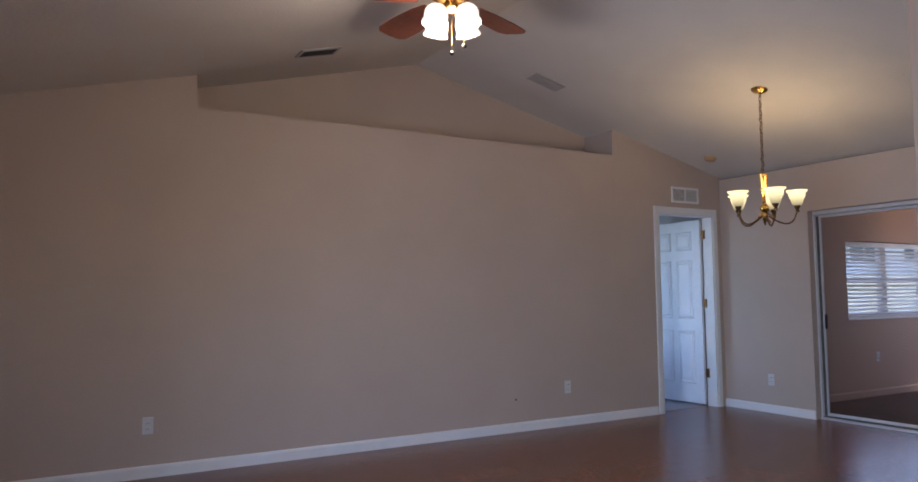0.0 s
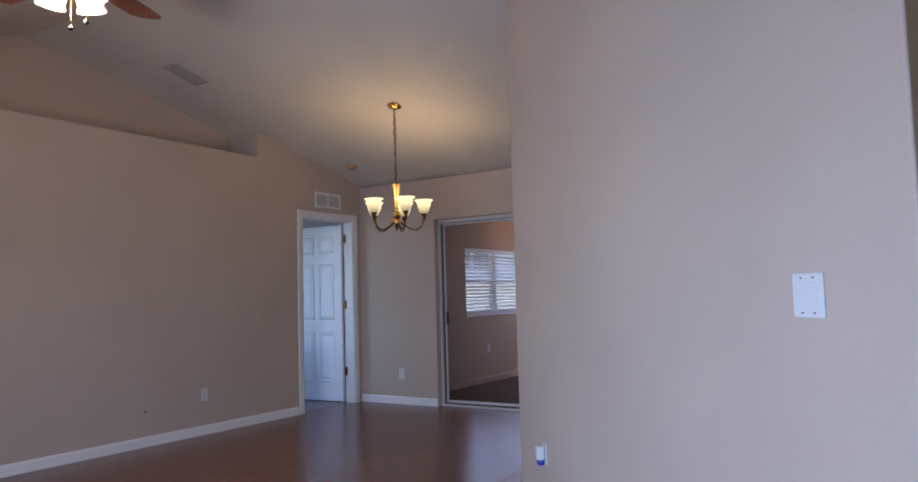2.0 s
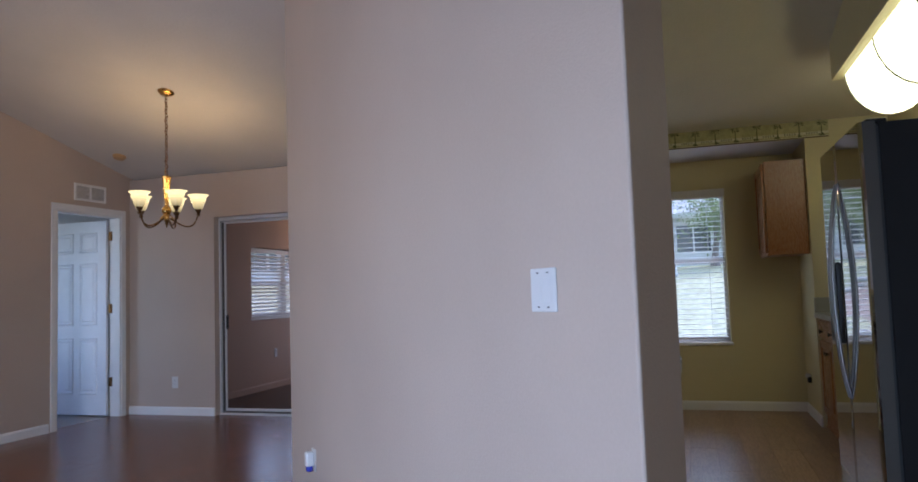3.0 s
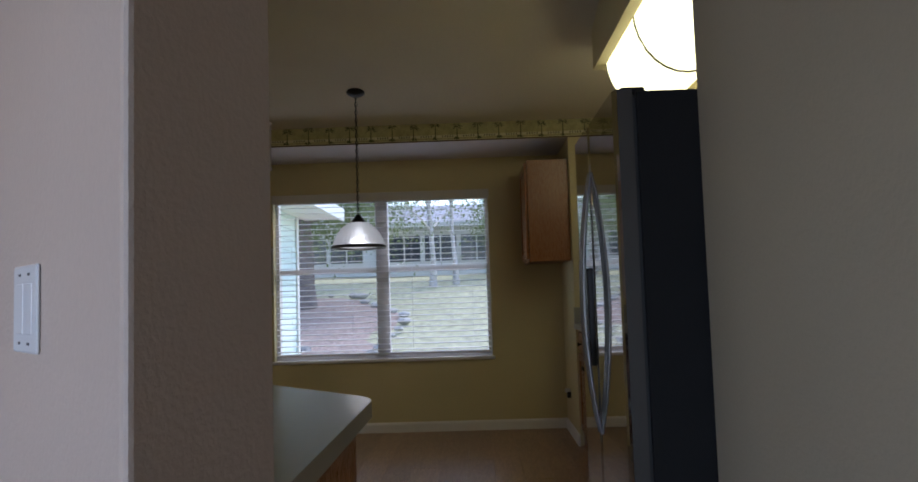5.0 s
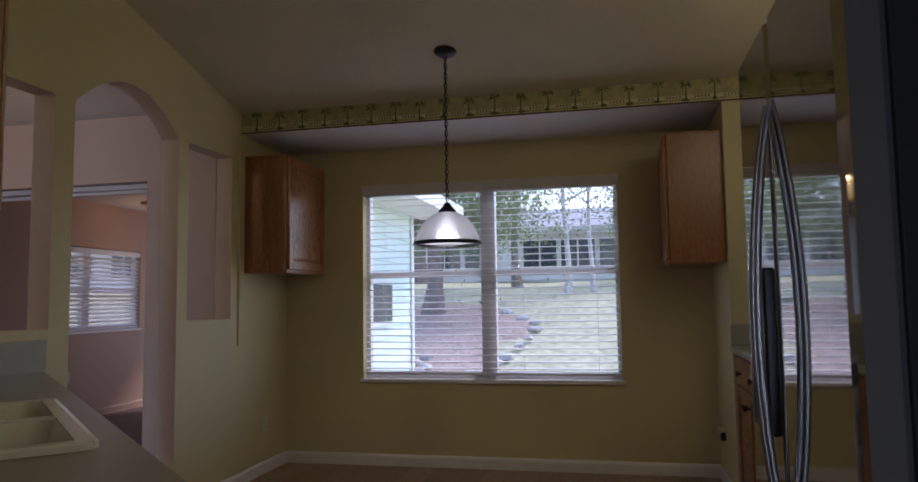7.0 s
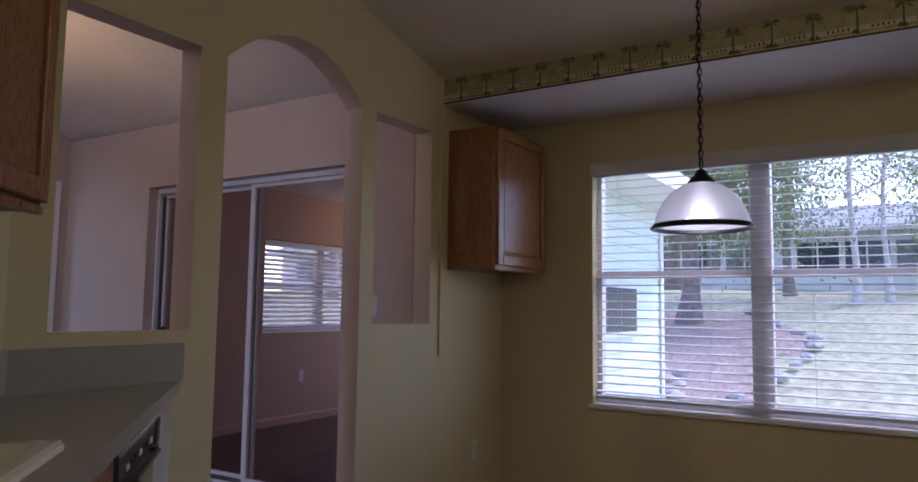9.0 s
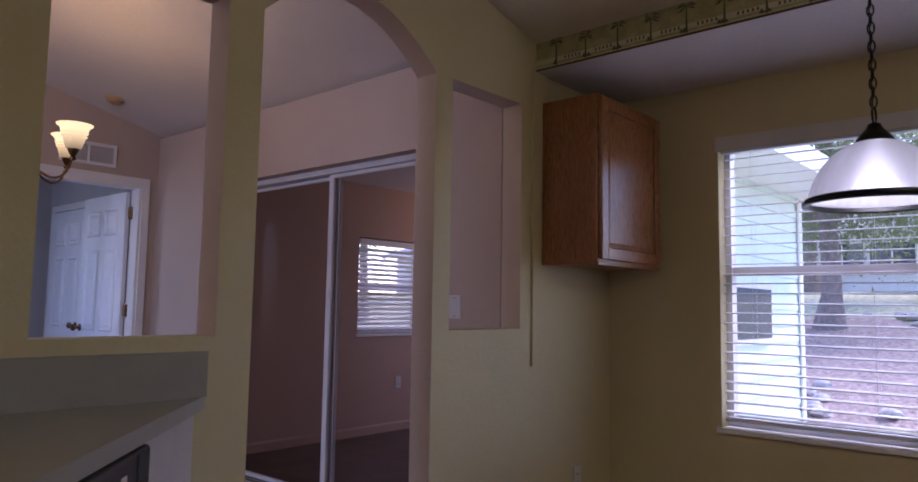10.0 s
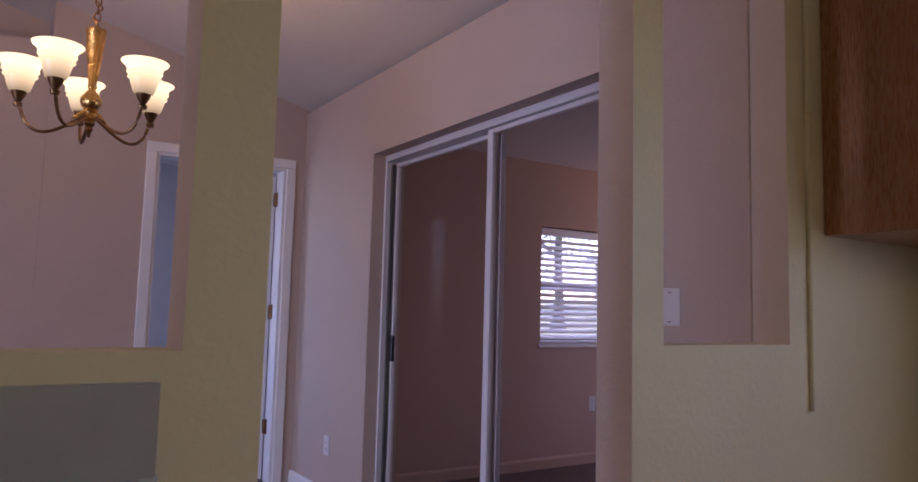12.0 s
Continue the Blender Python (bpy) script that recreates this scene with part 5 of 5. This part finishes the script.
part("side_splash", one_box(SOFFIT_X - 0.021, KIT_S + 0.021, 0.90, SOFFIT_X - 0.003, -0.50, 1.02, 0.003), M_COUNTER, ct2)
cabinet("wall_cabinet", "honey oak wall cabinet hung over the kitchen counter", pose(6.9, KIT_S + 0.001, 1.39, 0, 0, 180), 0.9, 0.32, 0.6, 2)
cabinet("wall_cabinet", "honey oak cabinet hung above the refrigerator", pose(5.15, KIT_S + 0.001, 1.80, 0, 0, 180), 0.88, 0.32, 0.36, 2)

# barrel-shaped ceiling light over the kitchen
kl = thing("kitchen_light", "long barrel-vaulted acrylic ceiling light with thin ribs in a painted frame", "ceiling light", (0, 0, 0))
KX0, KX1, KYA, KYB, KZ = 4.27, 6.35, -0.53, -1.10, 2.48
bm = bmesh.new()
prism(bm, [(KX0, KYA - 0.06), (KX1, KYA - 0.06), (KX1, KYA), (KX0, KYA)], KZ - 0.0, lambda x, y: ceil_z(x) - 0.002)
part("frame", bm, M_YELLOW, kl)
bm = bmesh.new()
prism(bm, [(KX1 - 0.06, KYB), (KX1, KYB), (KX1, KYA - 0.0602), (KX1 - 0.06, KYA - 0.0602)], KZ, lambda x, y: ceil_z(x) - 0.002)
part("end_board", bm, M_YELLOW, kl)
bm = bmesh.new()
n = 14
arc = [(KYA - 0.06 + (KYB - KYA + 0.06) * (0.5 - 0.5 * math.cos(math.pi * i / n)), KZ + 0.03 - 0.31 * math.sin(math.pi * i / n)) for i in range(n + 1)]
slab(bm, [*arc, (KYB, KZ + 0.06), (KYA - 0.06, KZ + 0.06)], "x", KX0, KX1 - 0.09)
part("diffuser", bm, M_DIFF, kl, "glowing curved acrylic diffuser", True)
for x in (4.75, 5.5, 6.25):
    part("rib", tube(bmesh.new(), [(x, y, z - 0.002) for y, z in arc], 0.007, 6), M_RIB, kl, "", True)

# ---- outside ----
def ground_z(x, y):
    t = min(1.0, max(0.0, (x - 10.0) / 22.0))
    return -0.28 + 2.15 * t * t * (3 - 2 * t) + 0.05 * math.sin(0.7 * x + 0.9 * y) * t


bm = bmesh.new()
xs = [-400, -60, -10, 0, 6] + [8 + 1.0 * i for i in range(30)] + [42, 60, 120, 400]
ys = [-400, -120, -50] + [-24 + 1.5 * i for i in range(33)] + [50, 120, 400]
grid = [[bm.verts.new((x, y, ground_z(x, y))) for y in ys] for x in xs]
for i in range(len(xs) - 1):
    for j in range(len(ys) - 1):
        bm.faces.new((grid[i][j], grid[i + 1][j], grid[i + 1][j + 1], grid[i][j + 1]))
structure("ground", "patchy green lawn rising towards the neighbours", "ground", bm, M_GRASS, True)

bm = bmesh.new()
rng = random.Random(9)
cells = {}
for i in range(26):
    for j in range(16):
        x, y = 11.5 + i * 0.48, 1.9 + j * 0.42
        edge = 1.0 - (((x - 17.3) / 5.6) ** 2 + ((y - 4.6) / (2.5 + 0.3 * math.sin(x))) ** 2)
        cells[i, j] = bm.verts.new((x, y, ground_z(x, y) + (0.05 + rng.uniform(0, 0.035) if edge > 0 else -0.05)))
for i in range(25):
    for j in range(15):
        bm.faces.new((cells[i, j], cells[i + 1, j], cells[i + 1, j + 1], cells[i, j + 1]))
tagged(link_mesh("mulch_bed", bm, M_MULCH, None, True), "brown bed of leaf litter in the lawn", "garden bed", "", "stuff")


def rock(x, y, s, rng):
    bm = bmesh.new()
    bmesh.ops.create_icosphere(bm, subdivisions=2, radius=s)
    for v in bm.verts:
        v.co *= 1 + 0.3 * noise.noise(v.co * (1.4 / s) + Vector((x, y, 0)))
        v.co.z *= 0.5
    o = thing("stone", "pale flat garden stone edging the leaf bed", "stone", (x, y, ground_z(x, y) + 0.09), "stones round the bed")
    part("rock", bm, M_STONE, o, "", True)


for k in range(26):
    a = math.pi * (0.72 + 1.25 * k / 25)
    rock(17.3 + 5.6 * math.cos(a) + rng.uniform(-0.3, 0.3), 4.6 + 2.6 * math.sin(a) + rng.uniform(-0.3, 0.3), rng.uniform(0.09, 0.19), rng)
for k in range(9):
    rock(13.2 + 0.35 * k + rng.uniform(-0.2, 0.2), 2.55 + 0.16 * k + rng.uniform(-0.2, 0.2), rng.uniform(0.08, 0.16), rng)


def tree(name, label, x, y, h, r, lean, crown_n, crown_r, bark, seed, rise=0.75, low=3):
    rg = random.Random(seed)
    z = ground_z(x, y) - 0.1
    t = thing(name, label, "tree", (x, y, z))
    bm = bmesh.new()
    pts = [(lean * (i / 8) ** 1.3 * h + 0.05 * math.sin(i * 1.7 + seed), 0.06 * math.cos(i * 1.3 + seed), h * i / 8) for i in range(9)]
    tube(bm, pts, [r * (1.7 if i == 0 else 1.05 - 0.085 * i) for i in range(9)], 12)
    tr = part("trunk", bm, bark, t, "", True)
    tips = []
    for k in range(8):
        b = Vector(pts[low + k % 6])
        a = rg.uniform(0, 2 * math.pi)
        ln = rg.uniform(0.25, 0.5) * h
        limb = [b + Vector((math.cos(a), math.sin(a), rise)) * ln * s + Vector((0, 0, 0.08 * math.sin(5 * s))) for s in (0, 0.3, 0.6, 1.0)]
        part("limb", tube(bmesh.new(), limb, [r * 0.42, r * 0.3, r * 0.2, r * 0.08], 7), bark, tr, "", True)
        tips += limb[1:]
    if crown_n:
        verts, faces = [], []
        for k in range(crown_n):
            c = rg.choice(tips) + Vector((rg.gauss(0, crown_r), rg.gauss(0, crown_r), rg.gauss(0, crown_r * 0.7)))
            s = rg.uniform(0.03, 0.075)
            e = Euler((rg.uniform(0, 6.3), rg.uniform(0, 6.3), rg.uniform(0, 6.3))).to_matrix()
            i = len(verts)
            verts += [tuple(c + e @ Vector(p) * s) for p in ((-1, 0, 0), (0, -0.5, 0.12), (1, 0, 0), (0, 0.5, 0.12))]
            faces.append((i, i + 1, i + 2, i + 3))
        me = bpy.data.meshes.new("crown")
        me.from_pydata(verts, [], faces)
        me.materials.append(M_LEAF)
        cr = new("crown", me)
        cr.parent = t


M_PALE = mat("pale_bark", (0.55, 0.50, 0.47), 0.85, spread=0.3, scale=8)
tree("tree", "broad grey-barked tree with thin green foliage", 21, 4.7, 6.5, 0.22, 0.02, 20000, 0.75, M_BARK, 1, 0.1, 3)
tree("tree", "slender pale-barked tree with sparse leaves", 25, 1.6, 7.5, 0.085, -0.05, 2600, 0.8, M_PALE, 2, 0.4, 2)
tree("tree", "slender pale leaning tree with bare branches", 25.5, 0.9, 7.5, 0.07, 0.1, 500, 0.8, M_PALE, 3)
tree("tree", "dark-trunked tree with dense green foliage", 27, 3.4, 7, 0.13, 0.03, 20000, 0.9, M_BARK, 4, 0.15, 3)
tree("tree", "tall green tree behind the lawn", 30, 7.5, 8, 0.25, 0.0, 2600, 1.2, M_BARK, 5)
tree("tree", "small green tree beside the neighbouring house", 29, -0.6, 4.2, 0.12, 0.03, 7000, 0.5, M_BARK, 6, 0.3, 2)
tree("tree", "green tree outside the sunroom", 20, 18, 6.0, 0.16, 0.0, 12000, 0.8, M_BARK, 7)
tree("tree", "green tree outside the sunroom", 26, 20, 6.4, 0.16, 0.0, 12000, 0.9, M_BARK, 8)

# neighbouring house
def house(x, y0, y1, zf, label):
    h = thing("house", label, "house", (0, 0, 0))
    d = 8.0
    part("wall", one_box(x, y0, zf - 0.6, x + d, y1, zf + 2.1), M_STUCCO, h)
    bm = bmesh.new()
    slab(bm, [(x - 0.6, zf + 2.05), (x + d / 2, zf + 3.3), (x + d + 0.6, zf + 2.05), (x + d + 0.6, zf + 2.15), (x + d / 2, zf + 3.42), (x - 0.6, zf + 2.15)], "y", y0 - 0.5, y1 + 0.5)
    part("roof", bm, M_ROOF, h)
    part("fascia", one_box(x - 0.64, y0 - 0.5, zf + 1.98, x - 0.6, y1 + 0.5, zf + 2.17), M_WHITE, h)
    y = y0 + 0.6
    k = 0
    while y < y1 - 1.6:
        w = part("window", one_box(x - 0.05, y, zf + 0.55, x - 0.002, y + 1.45, zf + 1.75), M_WHITE, h)
        part("pane", one_box(x - 0.065, y + 0.07, zf + 0.62, x - 0.051, y + 0.70, zf + 1.68), M_PANE, w)
        part("pane", one_box(x - 0.065, y + 0.76, zf + 0.62, x - 0.051, y + 1.38, zf + 1.68), M_PANE, w)
        y += 1.5 if k % 3 else 2.4
        k += 1


house(32, -9, 12, 1.85, "low white neighbouring house with dark windows and grey roof")
house(33, 16, 30, 1.85, "low white house far behind the trees")

# siding outside the sunroom
side = thing("siding_wall", "pale green lap siding of the sunroom outside", "siding", (0, 0, 0))
z = -0.3
first = None
while z < 2.3:
    if first is None:
        bm = bmesh.new()
        slab(bm, [(2.787, 0), (2.76, 0), (2.775, 0.148), (2.787, 0.148)], "x", BAY_X + 0.16, 12.34)
        first = part("board", bm, M_SIDING, side)
        o = first
    else:
        o = new("board", first.data)
        o.parent = side
    o.location.z = z
    z += 0.15
eave = thing("eave", "white soffit and fascia over the sunroom siding", "eave", (0, 0, 0))
part("soffit_board", one_box(BAY_X + 0.16, 2.2, 2.30, 12.8, 2.76, 2.34), M_WHITE, eave)
part("fascia", one_box(BAY_X + 0.16, 2.16, 2.27, 12.8, 2.2, 2.45), M_WHITE, eave)
corner = thing("corner_board", "white corner board of the sunroom", "corner board", (0, 0, 0))
part("board", one_box(12.24, 2.74, -0.3, 12.34, 2.757, 2.3), M_WHITE, corner)
ow = thing("siding_window", "dark window with white frame in the siding", "window", (0, 0, 0))
part("frame", one_box(10.15, 2.735, 0.90, 11.4, 2.757, 1.42), M_WHITE, ow)
part("pane", one_box(10.2, 2.73, 0.95, 11.35, 2.737, 1.37), M_PANE, ow)

# ---- floor planks ----
def clip(poly, nx, ny, c):
    """Keeps the part of a plan polygon where nx*x + ny*y >= c."""
    out = []
    for i in range(len(poly)):
        a, b = poly[i], poly[(i + 1) % len(poly)]
        da, db = nx * a[0] + ny * a[1] - c, nx * b[0] + ny * b[1] - c
        if da >= 0:
            out.append(a)
        if da * db < 0:
            t = da / (da - db)
            out.append((a[0] + t * (b[0] - a[0]), a[1] + t * (b[1] - a[1])))
    return out


DA, DB = (2.82, 0.51), (5.05, 2.61)
dnx, dny = -(DB[1] - DA[1]), DB[0] - DA[0]
dc = dnx * DA[0] + dny * DA[1]


def plank_mesh(poly, cx, cy):
    bm = bmesh.new()
    top = [bm.verts.new((x - cx, y - cy, 0.0)) for x, y in poly]
    rim = [bm.verts.new((x - cx + (0.002 if x < cx else -0.002) * -1, y - cy + (0.002 if y < cy else -0.002) * -1, -0.003)) for x, y in poly]
    low = [bm.verts.new((v.co.x, v.co.y, -0.009)) for v in rim]
    bm.faces.new(top)
    n = len(poly)
    for a, b in ((top, rim), (rim, low)):
        for i in range(n):
            bm.faces.new((b[i], b[(i + 1) % n], a[(i + 1) % n], a[i]))
    bmesh.ops.recalc_face_normals(bm, faces=bm.faces)
    me = bpy.data.meshes.new("plank")
    bm.to_mesh(me)
    bm.free()
    return me


def lay(parent, material, x0, x1, y0, y1, w, ln, along, keep, seed):
    rg = random.Random(seed)
    full = None
    a0, a1, b0, b1 = (x0, x1, y0, y1) if along == "x" else (y0, y1, x0, x1)
    b = b0
    while b < b1:
        a = a0 - rg.uniform(0, ln)
        while a < a1:
            lo, hi = max(a, a0) + 0.0012, min(a + ln, a1) - 0.0012
            p, q = b + 0.0012, min(b + w, b1) - 0.0012
            if hi - lo > 0.03 and q - p > 0.01:
                rect = [(lo, p), (hi, p), (hi, q), (lo, q)] if along == "x" else [(p, lo), (q, lo), (q, hi), (p, hi)]
                poly = keep(rect)
                if len(poly) >= 3:
                    cx, cy = sum(v[0] for v in poly) / len(poly), sum(v[1] for v in poly) / len(poly)
                    if poly == rect and abs(hi - lo - ln) < 0.004 and abs(q - p - w) < 0.004:
                        if full is None:
                            full = plank_mesh(poly, cx, cy)
                            full.materials.append(material)
                        me = full
                    else:
                        me = plank_mesh(poly, cx, cy)
                        me.materials.append(material)
                    o = new("plank", me)
                    o.parent = parent
                    o.location = (cx, cy, 0)
            a += ln
        b += w


def keep_main(r):
    def in_kitchen(p):
        return p[1] < 2.61 and dnx * p[0] + dny * p[1] < dc and (p[1] > 0.51 or p[0] > 2.82)
    if not any(in_kitchen(p) for p in r):
        return r
    if min(p[1] for p in r) > 2.3:
        return clip(r, 0, 1, 2.61) if min(p[0] for p in r) > 4.6 else clip(r, dnx, dny, dc)
    if max(p[1] for p in r) <= 0.5:
        return clip(r, -1, 0, -2.82)
    return clip(r, dnx, dny, dc)


def keep_kitchen(r):
    r = clip(r, 0, -1, -2.61)
    if r and (min(p[0] for p in r) < 4.14 or max(p[0] for p in r) > SOFFIT_X + 0.06):
        r = clip(r, 0, 1, -0.55)
    if len(r) < 3:
        return []
    if max(p[1] for p in r) <= 0.51:
        return clip(r, 1, 0, 2.82)
    return clip(r, -dnx, -dny, -dc)


lay(floor_main, M_FLOOR, -0.3, EAST_X + 0.07, SOUTH_Y, NORTH_Y + 0.1, 0.19, 1.25, "x", keep_main, 3)
lay(floor_kitchen, M_KFLOOR, 2.82, BAY_X, KIT_S, 2.61, 0.18, 1.22, "x", keep_kitchen, 5)
